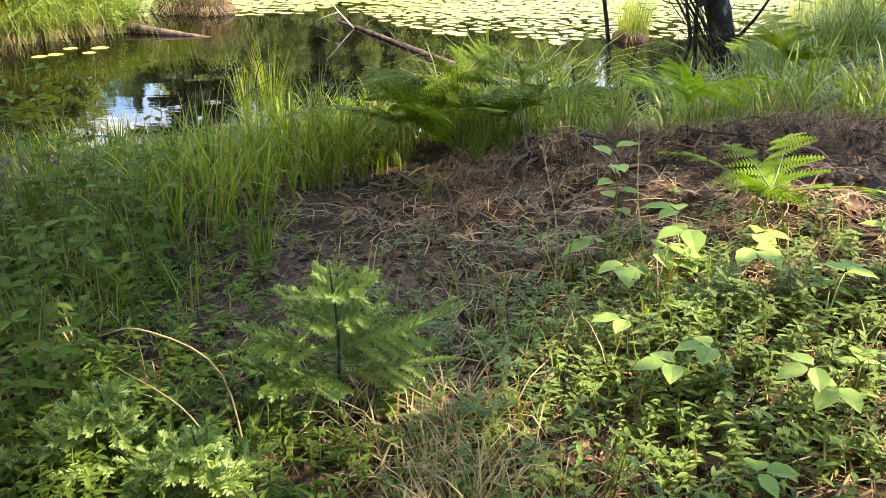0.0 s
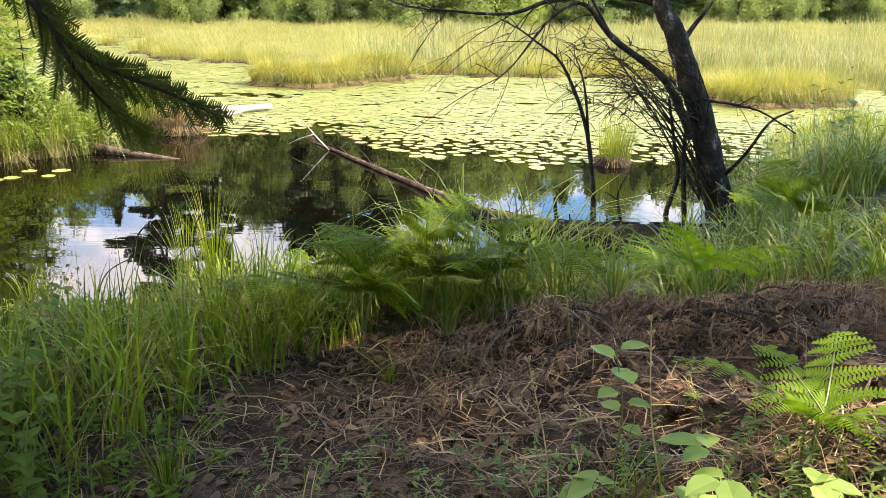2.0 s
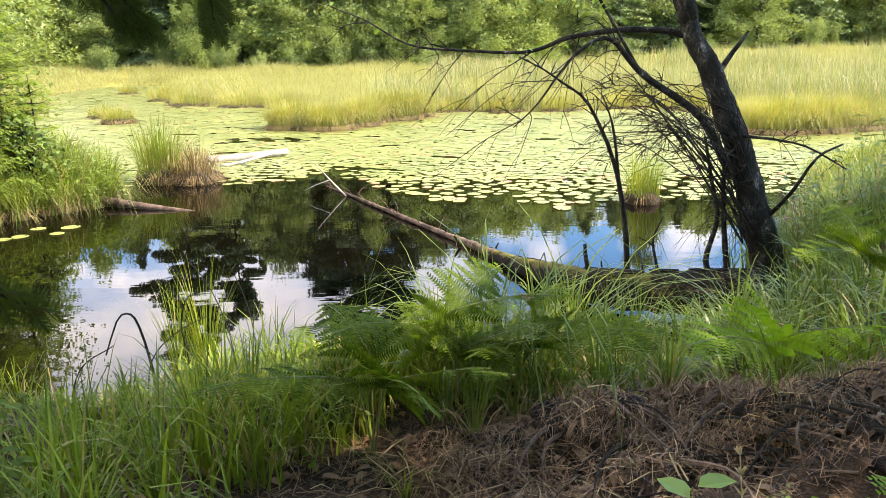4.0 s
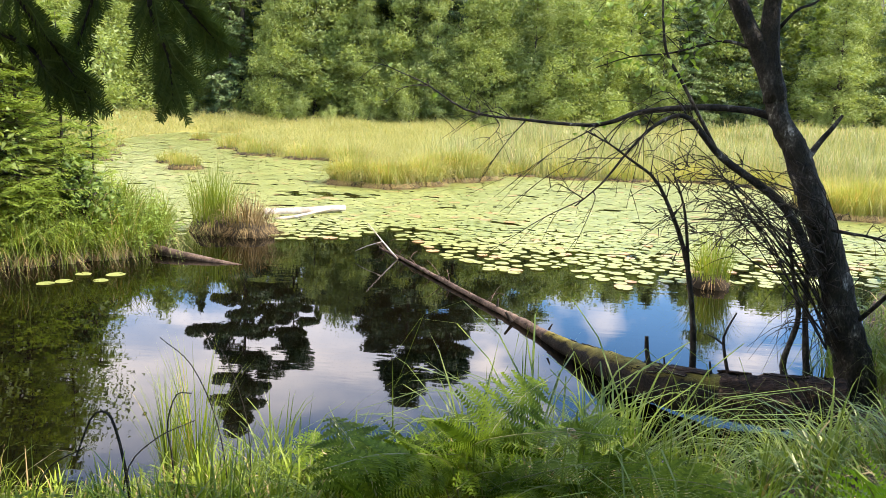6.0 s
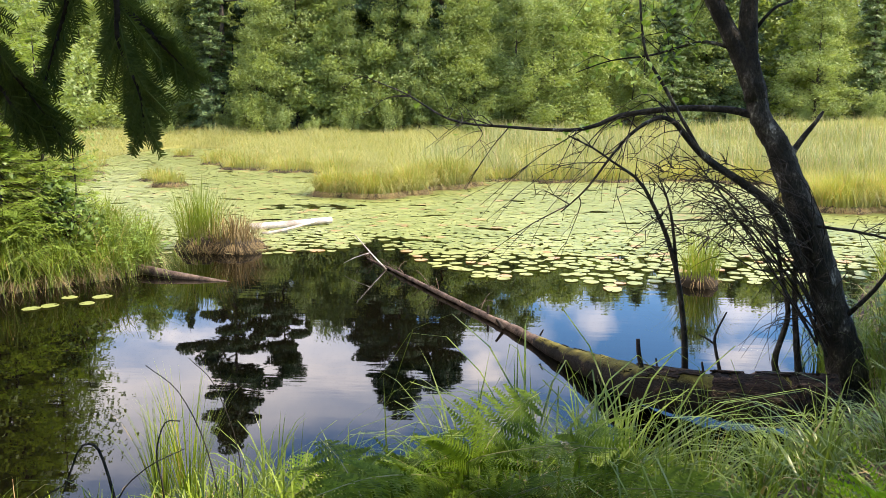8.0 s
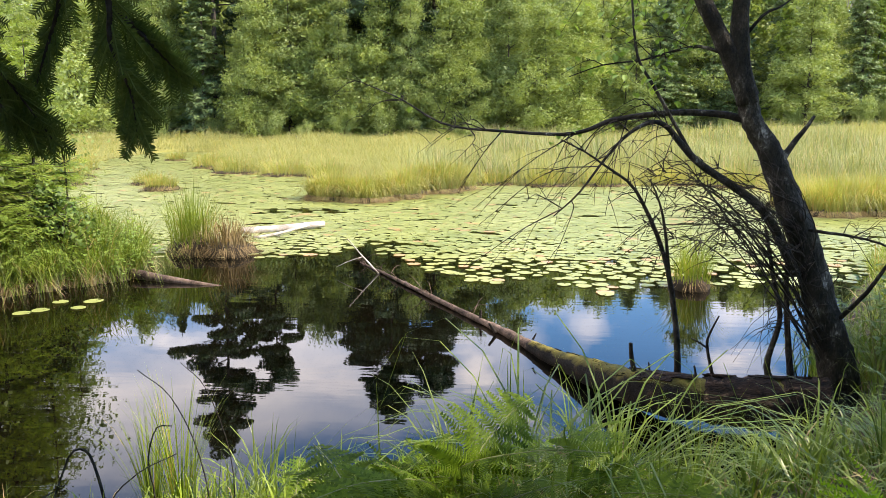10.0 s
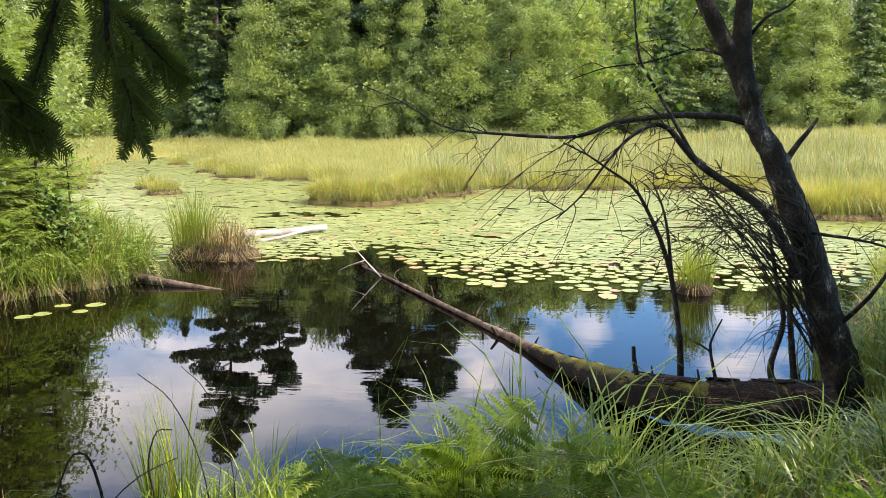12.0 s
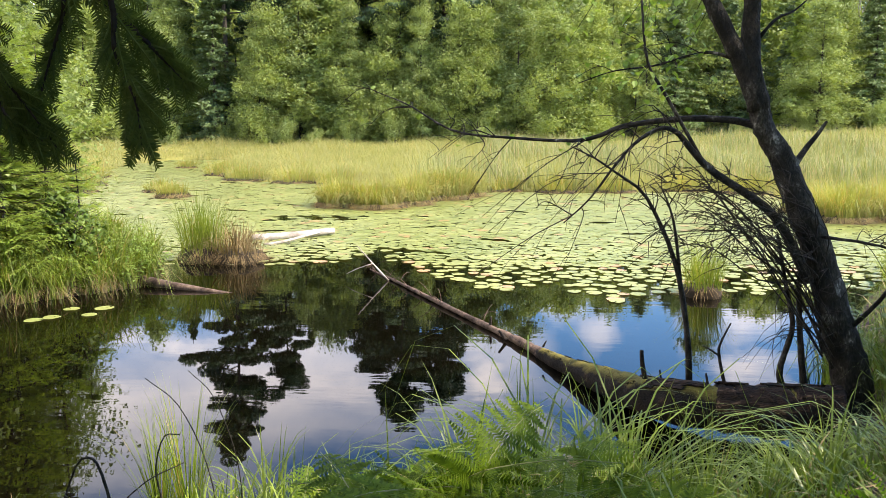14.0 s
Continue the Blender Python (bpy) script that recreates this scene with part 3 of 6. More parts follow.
def make_wood():
    rng = random.Random(11)
    group = "trees of the far wood"
    kinds = [
        tree_of(broadleaf_net(rng, 12.5, 2.5, 27000, 0.088, 0.06, 74, 0.55, 0.27), (M_TRUNK, M_CROWN), turned(-25.5, 59.5, 0.1, 0), "birch_tree", "dense green birch at the edge of the marsh", "tree", group),
        tree_of(broadleaf_net(rng, 11.0, 2.9, 29000, 0.090, 0.05, 78, 0.9, 0.27), (M_TRUNK, M_CROWNB), turned(-9.5, 58.8, 0.1, 0), "aspen_tree", "light green aspen at the edge of the marsh", "tree", group),
        tree_of(broadleaf_net(rng, 12.2, 1.9, 23000, 0.086, 0.04, 78, 0.3, 0.30), (M_TRUNK, M_CROWN), turned(1.5, 64.5, 0.2, 0), "birch_tree", "slender green birch in the far wood", "tree", group),
        tree_of(conifer_net(rng, 13.0, 2.3, 0.05, 30, 110, 0.115), (M_TRUNK, M_SPRUCE), turned(-16.5, 61.5, 0.2, 0), "spruce_tree", "dark green spruce in the far wood", "tree", group),
        tree_of(conifer_net(rng, 11.0, 1.7, 0.04, 28, 90, 0.11, 0.1), (M_TRUNK, M_LARCH), turned(18.5, 61.0, 0.2, 0), "larch_tree", "pale green larch in the far wood", "tree", group),
    ]
    # trees that stand deep in the wood
    deep = [
        tree_of(broadleaf_net(rng, 12.5, 2.9, 8000, 0.17, 0.1, 40), (M_TRUNK, M_CROWN), turned(-20.0, 70.5, h(-20.0, 70.5), 0), "birch_tree", "green birch deep in the far wood", "tree", group),
        tree_of(broadleaf_net(rng, 11.5, 3.2, 8500, 0.17, 0.08, 40, 0.9), (M_TRUNK, M_CROWNB), turned(6.0, 70.5, h(6.0, 70.5), 0), "aspen_tree", "light green aspen deep in the far wood", "tree", group),
        tree_of(conifer_net(rng, 13.0, 2.6, 0.05, 22, 40, 0.20), (M_TRUNK, M_SPRUCE), turned(-30.0, 70.5, h(-30.0, 70.5), 0), "spruce_tree", "dark green spruce deep in the far wood", "tree", group),
    ]
    sizes = (12.5, 11.2, 12.2, 13.0, 11.0, 12.5, 11.6, 13.0)
    spots = []
    for row, (y0, gap, size) in enumerate(((58.5, 2.9, 0.92), (63, 3.0, 1.0), (69, 3.4, 1.12), (78, 4.0, 1.3), (90, 4.6, 1.5), (104, 5.0, 1.7))):
        x = -54.0 - row * 3
        while x < 36 + row * 7:
            spots.append((row, x + rng.uniform(-0.9, 0.9), y0 + rng.uniform(-1.6, 1.6) + 0.10 * max(0, x), size * rng.uniform(0.85, 1.15)))
            x += gap * rng.uniform(0.8, 1.2)
    for row, x, y, s in spots:
        if min(math.hypot(x - k.location.x, y - k.location.y) for k in kinds + deep) < 1.6:
            continue
        if row > 1 or x < -42:
            pick = rng.choice((5, 6, 5, 7))
        elif x < -26:
            pick = rng.choice((0, 2, 3, 1, 0))
        elif x < -12:
            pick = rng.choice((0, 3, 1, 2, 0, 1))
        elif x < 8:
            pick = rng.choice((1, 1, 2, 0, 1, 2))
        else:
            pick = rng.choice((2, 3, 1, 0, 4, 3))
        if x > 0.5:
            # trees capped along the camera's mirrored sightline, so that the pond mirrors open sky
            s = min(s * (1.0 if row < 2 else 1.15), ((0.243 * (y - 2.2) - 2.3) * rng.uniform(0.92, 1.02) - h(x, y)) / sizes[pick])
        put_copy((kinds + deep)[pick], x, y, h(x, y), rng.uniform(0, 6.28), s, rng.uniform(0.95, 1.45))
    # the leafy front of the wood
    for x, y, k, s in ((-6.9, 58.0, 2, 0.95), (-4.4, 58.4, 1, 0.92), (-12.0, 58.0, 2, 0.85), (-18.3, 58.2, 0, 0.8)):
        put_copy(kinds[k], x, y, h(x, y), x * 3, s)
    put_copy(deep[0], 7.4, 66.5, h(7.4, 66.5), 0.5, 1.04, 1.3)
    # one broad tree that stands above the lower wood
    put_copy(kinds[0], 12.9, 62.5, h(12.9, 62.5), 1.0, 1.22)
    # tall pines that stand above the wood
    pine = tree_of(pine_net(rng, 23.5, 4.4, 0.42), (M_TRUNK, M_PINE), turned(-22.0, 61.5, 0.1, 0.5), "pine_tree", "tall dark pine rising above the far wood", "tree", "tall pines")
    pine_b = tree_of(pine_net(rng, 20.0, 3.4, 0.40), (M_TRUNK, M_PINE), turned(-9.1, 61.0, 0.1, 0), "pine_tree", "tall dark pine rising above the far wood", "tree", "tall pines")
    put_copy(pine_b, -5.7, 62.0, 0.1, 2.1, 0.92)
    put_copy(pine_b, -11.5, 63.0, 0.1, 4.0, 0.84)
    put_copy(pine, -18.6, 64.0, 0.1, 2.6, 0.80)
    # tall birches between the pines
    for x, y, k, s in ((-15.6, 63.5, 0, 1.22), (-13.6, 62.6, 1, 1.36), (-17.2, 66.0, 3, 1.2), (-2.6, 65.0, 0, 1.22), (-5.0, 66.0, 1, 1.4), (-0.6, 66.0, 2, 1.2), (-26.5, 64.0, 3, 1.15)):
        put_copy(kinds[k], x, y, h(x, y), x, s)
    # shrubs along the edge of the marsh
    bush_nets = []
    for k in range(2):
        wood, crown = Net(), Net()
        for i in range(9):
            a = rng.uniform(0, 6.28)
            tip = Vector((math.cos(a) * rng.uniform(0.3, 1.0), math.sin(a) * rng.uniform(0.3, 1.0), rng.uniform(0.9, 2.0)))
            stem(wood, [(0, 0, -0.1), tip * 0.5 + Vector((0, 0, 0.2)), tip], 0.025, 0.006, 4, 4)
            for s in range(480):
                e = rand_dir(rng)
                fleck(crown, tip * rng.uniform(0.35, 1.05) + e * rng.uniform(0.1, 0.45), rng, 0.062, e + Vector((0, 0, 0.5)))
        bush_nets.append((wood, crown))
    bushes = [tree_of(bush_nets[0], (M_TRUNK, M_CROWN), turned(-24.0, 56.0, 0.1, 0), "willow_shrub", "low green willow shrub beside the sedge marsh", "shrub", "shrubs at the marsh edge"),
              tree_of(bush_nets[1], (M_TRUNK, M_CROWN), turned(-3.0, 55.4, 0.1, 0), "willow_shrub", "low green willow shrub beside the sedge marsh", "shrub", "shrubs at the marsh edge")]
    x = -47.0
    while x < 34:
        y = 56.4 + rng.uniform(-1.2, 1.3) + 0.09 * max(0, x)
        put_copy(bushes[rng.randrange(2)], x, y, h(x, y), rng.uniform(0, 6.28), rng.uniform(0.5, 1.2))
        x += rng.uniform(1.6, 4.4)
    # one bare dead tree on the slope behind
    wood = Net()
    spine = stem(wood, [(0, 0, -0.3), (0.2, 0, 6), (-0.1, 0.2, 12.5)], 0.14, 0.02, 8, 6)
    for i in range(46):
        p = spine[rng.randint(3, 7)]
        a = rng.uniform(0, 6.28)
        r = rng.uniform(0.6, 1.8)
        stem(wood, [p, p + Vector((math.cos(a) * r * 0.5, math.sin(a) * r * 0.5, 0.5)), p + Vector((math.cos(a) * r, math.sin(a) * r, 1.5))], 0.035, 0.006, 4, 4)
    dead = thing("dead_tree", turned(25.5, 70.0, h(25.5, 70.0), 0), "leafless grey dead tree among green ones", "tree")
    part("trunk", wood, M_PALE, dead, smooth=True)


make_wood()


# ---- the marsh ----
def make_meadow():
    rng = random.Random(21)
    pts = []
    while len(pts) < 165000:
        y = 24 + 34 * rng.random() ** 1.25
        x = rng.uniform(-0.62 * y - 4, 0.47 * y + 5)
        pts.append((x, y))
    a = np.array(pts)
    d = shore_distance(a[:, 0], a[:, 1])
    ok = d > 0.05
    a, d = a[ok], d[ok]
    tall = np.sin(a[:, 0] * 0.9 + np.sin(a[:, 1] * 0.6)) * 0.17 + np.sin(a[:, 1] * 1.3 + a[:, 0] * 0.35) * 0.14 + np.sin(a[:, 0] * 2.7 + 1.5 * np.sin(a[:, 1] * 1.9)) * 0.08
    net, reed = Net(), Net()
    z = height(a[:, 0], a[:, 1])
    for (x, y), zz, t, dd in zip(a, z, tall, d):
        cat = x > -3.5 + 0.08 * (y - 28) and y < 50 and math.sin(x * 0.45 + y * 0.31) + 0.5 * math.sin(x * 1.3 - y * 0.7) > -0.1
        w = rng.uniform(0, 6.28)
        way = Vector((math.cos(w), math.sin(w), 0))
        foot = Vector((x, y, zz - 0.03))
        if cat and rng.random() < 0.6:
            blade(reed, foot, way, rng.uniform(0.7, 1.6), 0.010 + 0.0003 * y, rng.uniform(0.05, 0.6), 3)
        else:
            blade(net, foot, way, (0.66 + t) * (0.5 + 0.5 * min(1.0, dd / 1.1)) * (rng.uniform(0.45, 1.2) if rng.random() < 0.96 else 1.6), 0.004 + 0.00024 * y, rng.uniform(0.3, 1.5), 3)
    tagged(part("marsh_sedge", net, M_MEADOW), "yellow-green sedge covering the marsh", "sedge", kind="stuff")
    tagged(part("cattail_reeds", reed, M_CATTAIL), "tall green cattail leaves standing in the marsh", "cattails", kind="stuff")


make_meadow()


def tussock(x, y, r, tall, blades, label, group="sedge tussocks", mat=None, seed=0, width=0.016, root=0.22, flop=0.8, straw=0, fringe=0.9):
    """A raised root stool with a sheaf of sedge on it."""
    rng = random.Random(seed * 7 + 3)
    t = thing("sedge_tussock", turned(x, y, 0, 0), label, "sedge tussock", group)
    stool, hair, straws = Net(), Net(), Net()
    rings = 6
    for i in range(rings):
        u = i / (rings - 1)
        rr = r * (0.92, 0.98, 0.94, 0.82, 0.55, 0.05)[i]
        zz = (-0.35, 0.0, root * 0.6, root * 0.95, root * 1.15, root * 1.25)[i]
        for k in range(14):
            a = 2 * math.pi * k / 14
            q = rr * (1 + 0.14 * math.sin(k * 2.3 + seed) + rng.uniform(-0.06, 0.06))
            stool.v.append(Vector((math.cos(a) * q, math.sin(a) * q, zz)))
    for i in range(rings - 1):
        for k in range(14):
            stool.f.append((i * 14 + k, i * 14 + (k + 1) % 14, (i + 1) * 14 + (k + 1) % 14, (i + 1) * 14 + k))
            stool.m.append(0)
    part("root_stool", stool, M_MUD, t, smooth=True)
    for i in range(blades):
        a, q = rng.uniform(0, 6.28), math.sqrt(rng.random())
        foot = Vector((math.cos(a) * q * r * 0.9, math.sin(a) * q * r * 0.9, root * (1.2 - 0.6 * q)))
        b = a + rng.uniform(-0.8, 0.8)
        blade(hair, foot, Vector((math.cos(b), math.sin(b), 0)), tall * rng.uniform(0.55, 1.1), width * rng.uniform(0.7, 1.3), rng.uniform(0.08, flop) * (0.3 + 1.0 * q), 4)
    part("grass", hair, mat or M_TUSSOCK, t)
    for i in range(int(blades * fringe) + straw):
        a = rng.uniform(0, 6.28)
        foot = Vector((math.cos(a) * r * 0.93, math.sin(a) * r * 0.93, root * rng.uniform(0.5, 1.05)))
        out = Vector((math.cos(a), math.sin(a), 0))
        straws.face((foot, foot + Vector((-out.y, out.x, 0)) * width * 0.6, foot + out * rng.uniform(0.02, 0.16) * (1 + flop) - Vector((0, 0, rng.uniform(0.1, root)))))
    part("dead_fringe", straws, M_ROOT, t, "hanging dead brown straw")
    return t


LABEL_T = "yellow-green sedge tussock with a dark root stool standing in the pond"
k = 0
for x, y, r, tall, n in ((-4.55, 23.4, 0.75, 0.75, 1300), (-3.6, 23.1, 0.75, 0.72, 1300), (-2.85, 23.9, 0.6, 0.8, 700), (-2.0, 25.6, 0.7, 1.05, 700), (-2.7, 25.0, 0.6, 0.95, 600), (-1.5, 26.4, 0.6, 0.9, 500),
                        (7.3, 21.1, 0.75, 0.95, 1000), (8.3, 21.4, 0.8, 0.95, 1000), (9.4, 21.8, 0.8, 0.9, 800), (6.9, 22.6, 0.5, 0.7, 500)) + (
                        (-0.4, 28.3, 0.6, 0.6, 420), (1.2, 28.0, 0.7, 0.75, 420), (3.0, 28.2, 0.7, 0.7, 420), (5.2, 28.8, 0.7, 0.75, 420), (7.0, 28.0, 0.8, 0.8, 420),
                        (-8.2, 31.6, 0.9, 0.8, 420), (-10.4, 32.6, 0.9, 0.8, 420), (-6.4, 30.6, 0.8, 0.8, 420), (-12.4, 35.5, 0.9, 0.8, 420),
                        (-14.2, 27.0, 0.8, 1.0, 420), (-15.4, 29.6, 0.9, 0.9, 420), (-17.4, 33.6, 0.9, 0.9, 420), (-11.5, 27.4, 0.55, 0.5, 350), (-10.2, 25.4, 0.5, 0.45, 300), (-13.5, 38.6, 0.6, 0.6, 300), (-16.2, 40.5, 0.5, 0.5, 300)):
    k += 1
    tussock(x, y, r, tall, int(n * 1.9) if y < 27 else n, LABEL_T, seed=k, root=0.15 if y < 27 else 0.08, width=0.005 + 0.00024 * y, flop=1.15)
tussock(-4.95, 14.9, 0.40, 1.05, 420, "tall green sedge tussock beside the shore", seed=61, mat=M_SHORE, width=0.009, root=0.2, flop=0.7, fringe=0.4)
tussock(-4.35, 14.85, 0.42, 0.62, 420, "low brown half-dead sedge tussock beside the shore", seed=62, mat=M_ROOT, width=0.008, root=0.16, flop=1.3, straw=160)
tussock(2.58, 12.85, 0.27, 0.78, 260, "small yellow sedge tussock with rust-red base in the water", seed=63, mat=M_SHORE, width=0.007, root=0.12, flop=0.75, fringe=0.3)


# ---- water lilies ----
def in_pads(x, y):
    """Whether lily pads cover the water here, and how thickly."""
    d = -shore_distance(x, y)
    edge = np.interp(x, (-5, -4, -3, -2.55, -2.2, -1.7, -1.2, -0.8, -0.4, 0.0, 0.45, 0.9, 1.3, 2.0, 2.9, 5), (14.6, 14.55, 14.6, 15.2, 15.7, 14.9, 14.2, 13.5, 13.3, 12.9, 13.6, 13.2, 12.5, 12.8, 13.0, 13.4)) + 0.15 * np.sin(x * 7.3)
    return np.where((d > 0.12) & (y > edge) & (x > -13 - 0.6 * (y - 20)), smooth(-0.4, 3.2, y - edge), 0.0), d


def pad_net(net, x, y, r, rng, slot, z=0.006):
    a0 = rng.uniform(0, 6.28)
    tilt = Vector((rng.uniform(-0.05, 0.05), rng.uniform(-0.05, 0.05), 0))
    n, pts = (12 if y < 7 else 8), []
    for k in range(n + 1):
        a = a0 + 0.16 + (2 * math.pi - 0.32) * k / n
        rr = r * (1 + 0.04 * math.sin(3 * a))
        p = Vector((math.cos(a) * rr, math.sin(a) * rr * 0.93, 0))
        pts.append(Vector((x, y, z + abs(p.dot(tilt)) + rng.uniform(0, 0.004))) + p)
    c = len(net.v)
    net.v.append(Vector((x + 0.15 * r * math.cos(a0), y + 0.15 * r * math.sin(a0), z)))
    net.v.extend(pts)
    for k in range(n):
        net.f.append((c, c + 1 + k, c + 2 + k))
        net.m.append(slot)


def make_pads():
    rng = random.Random(31)
    lilies = thing("water_lilies", turned(0, 13, 0, 0), "floating round green and yellow lily pads on dark water", "water lilies", kind="")
    inv = Matrix.Translation(-lilies.location)
    xs, ys = [], []
    while len(xs) < 130000:
        y = 12.3 + 36 * rng.random() ** 1.35
        xs.append(rng.uniform(-0.55 * y - 1, 0.42 * y + 2))
        ys.append(y)
    xs, ys = np.array(xs), np.array(ys)
    dens, d = in_pads(xs, ys)
    cells, kept = {}, []
    for x, y, q in zip(xs, ys, dens):
        if q <= 0 or rng.random() > 0.12 + 0.88 * q:
            continue
        # gaps of open water
        if math.sin(x * 1.3 + 2 * math.sin(y * 0.8)) * math.sin(y * 1.9 + x * 0.4) > 0.93 or (-5.6 < x < -3.4 and 20.2 < y < 21.2 and math.sin(x * 9 + y * 5) + 0.6 * math.sin(x * 4.3 - y * 11) < 1.1 - 0.9 * abs(x + 4.5)):
            continue
        r = rng.uniform(0.075, 0.125) * (1 + 0.010 * (y - 13))
        key = (int(x / 0.3), int(y / 0.3))
        near = [o for i in (-1, 0, 1) for j in (-1, 0, 1) for o in cells.get((key[0] + i, key[1] + j), ())]
        if any(math.hypot(x - ox, y - oy) < (r + orr) * (0.86 if y < 14.8 else 0.60 if y < 17 else 0.46 if y < 20 else 0.36) for ox, oy, orr in near):
            continue
        cells.setdefault(key, []).append((x, y, r))
        kept.append((x, y, r))
    for x, y in ((-5.17, 10.9), (-4.8, 11.06), (-4.79, 11.4), (-5.17, 11.32), (-5.3, 10.75), (1.45, 12.35), (0.05, 12.95), (0.35, 13.25), (-0.6, 13.55), (0.95, 12.9)):
        kept.append((x, y, rng.uniform(0.09, 0.125)))
    kept.sort(key=lambda p: p[1])
    meshes = []
    for i in range(14):
        net = Net()
        pad_net(net, 0, 0, 1.0, rng, 0, 0.0)
        meshes.append(net.mesh("lily_pad", [M_PADRED if i == 0 else M_PAD]))
    for i, (x, y, r) in enumerate(kept[:300]):
        ob = new("lily_pad", meshes[rng.randrange(14)])
        ob.parent = lilies
        ob.matrix_parent_inverse = inv
        ob.matrix_basis = Matrix.Translation((x, y, 0.008 + 0.004 * rng.random())) @ Matrix.Rotation(rng.uniform(0, 6.28), 4, "Z") @ Matrix.Diagonal((r, r, r * 0.5, 1))
    far = Net()
    for x, y, r in kept[300:]:
        pad_net(far, x, y - 13, r, rng, 0 if rng.random() > 0.006 else 1, 0.008 + 0.01 * rng.random())
    ob = part("lily_pad_mat", far, [M_PAD, M_PADRED], lilies)
    ob["kind"] = "stuff"


make_pads()


# ---- logs in the water ----
def log_thing(name, pts, r0, r1, mat, label, category, n=26, sides=12, seed=1, steps=None):
    rng = random.Random(seed)
    t = thing(name, turned(*pts[0], 0), label, category)
    net = Net()
    base = Vector(pts[0])
    c = [p - base for p in curve_pts(pts, n)]
    steps = steps or [r0, (r0 + r1) / 2, r1]
    tube(net, c, [float(np.interp(i / (n - 1) * (len(steps) - 1), range(len(steps)), steps)) * (1 + 0.05 * math.sin(i * 0.29 + seed) + 0.035 * math.sin(i * 0.67)) for i in range(n)], sides, 0, rng, 0.045)
    part("trunk", net, mat, t, smooth=True)
    return t, c, rng


def peg(t, name, pts, r0, r1, mat, n=6):
    base = t.location.copy()
    net = Net()
    stem(net, [Vector(p) - base for p in pts], r0, r1, n, 6)
    return part(name, net, mat, t, smooth=True)


big_log, line, rng = log_thing("fallen_log", [(2.46, 7.81, 0.235), (2.16, 7.86, 0.225), (1.61, 7.99, 0.205), (1.25, 8.28, 0.165), (1.07, 8.63, 0.125), (0.65, 9.45, 0.05), (0.46, 9.85, 0.03)], 0.20, 0.035, M_LOG,
                               "long mossy fallen log with broken branch stubs lying in the water", "log", n=80, sides=24, seed=5, steps=[0.165, 0.162, 0.158, 0.15, 0.124, 0.080, 0.056])
butt = Net()
line_b = curve_pts([(2.50, 7.805, 0.24), (2.32, 7.835, 0.232), (2.16, 7.86, 0.228), (1.85, 7.92, 0.218), (1.58, 8.0, 0.20)], 48)
tube(butt, [p - big_log.location for p in line_b], [0.193 + 0.008 * math.sin(i * 0.5) + 0.006 * math.sin(i * 1.3) - 0.0003 * i - 0.045 * max(0, i - 34) / 13 for i in range(48)], 30, 0, rng, 0.07)
part("rotten_butt", butt, M_LOGBUTT, big_log, "reddish broken bark", smooth=True)
peg(big_log, "branch_stub", [(1.23, 8.28, 0.28), (1.20, 8.28, 0.42), (1.19, 8.28, 0.53)], 0.022, 0.015, M_DEAD)
peg(big_log, "branch_stub", [(1.34, 8.22, 0.28), (1.32, 8.22, 0.40)], 0.011, 0.006, M_DEAD)
peg(big_log, "branch_stub", [(-0.07, 10.80, 0.02), (-0.06, 10.80, 0.15)], 0.017, 0.011, M_DEAD)
peg(big_log, "branch_stub", [(0.11, 10.35, 0.02), (0.04, 10.35, 0.12)], 0.02, 0.012, M_DEAD)
peg(big_log, "branch_stub", [(0.48, 9.70, 0.14), (0.51, 9.70, 0.20)], 0.012, 0.006, M_DEAD)
peg(big_log, "branch_stub", [(1.63, 8.00, 0.35), (1.61, 8.00, 0.45)], 0.012, 0.007, M_DEAD)
peg(big_log, "white_branch", [(-1.64, 13.45, 0.00), (-1.86, 13.45, 0.24), (-2.09, 13.45, 0.50)], 0.014, 0.007, M_WHITE, 6)
peg(big_log, "white_branch", [(-1.86, 13.42, 0.25), (-2.09, 13.42, 0.17), (-2.25, 13.42, 0.09)], 0.008, 0.004, M_WHITE, 5)
tip = Net()
line_t = curve_pts([(0.56, 9.65, 0.040), (0.21, 10.32, 0.035), (-0.10, 10.85, 0.030), (-0.80, 12.05, 0.030), (-1.50, 13.28, 0.025), (-2.07, 14.3, 0.0)], 60)
tube(tip, [p - big_log.location for p in line_t], [float(np.interp(i, (0, 12, 24, 40, 59), (0.056, 0.042, 0.032, 0.025, 0.012))) * (1 + 0.08 * math.sin(i * 0.8)) for i in range(60)], 14, 0, rng, 0.10)
part("bare_tip", tip, M_LOGTOP, big_log, "peeled pinkish brown wood", smooth=True)
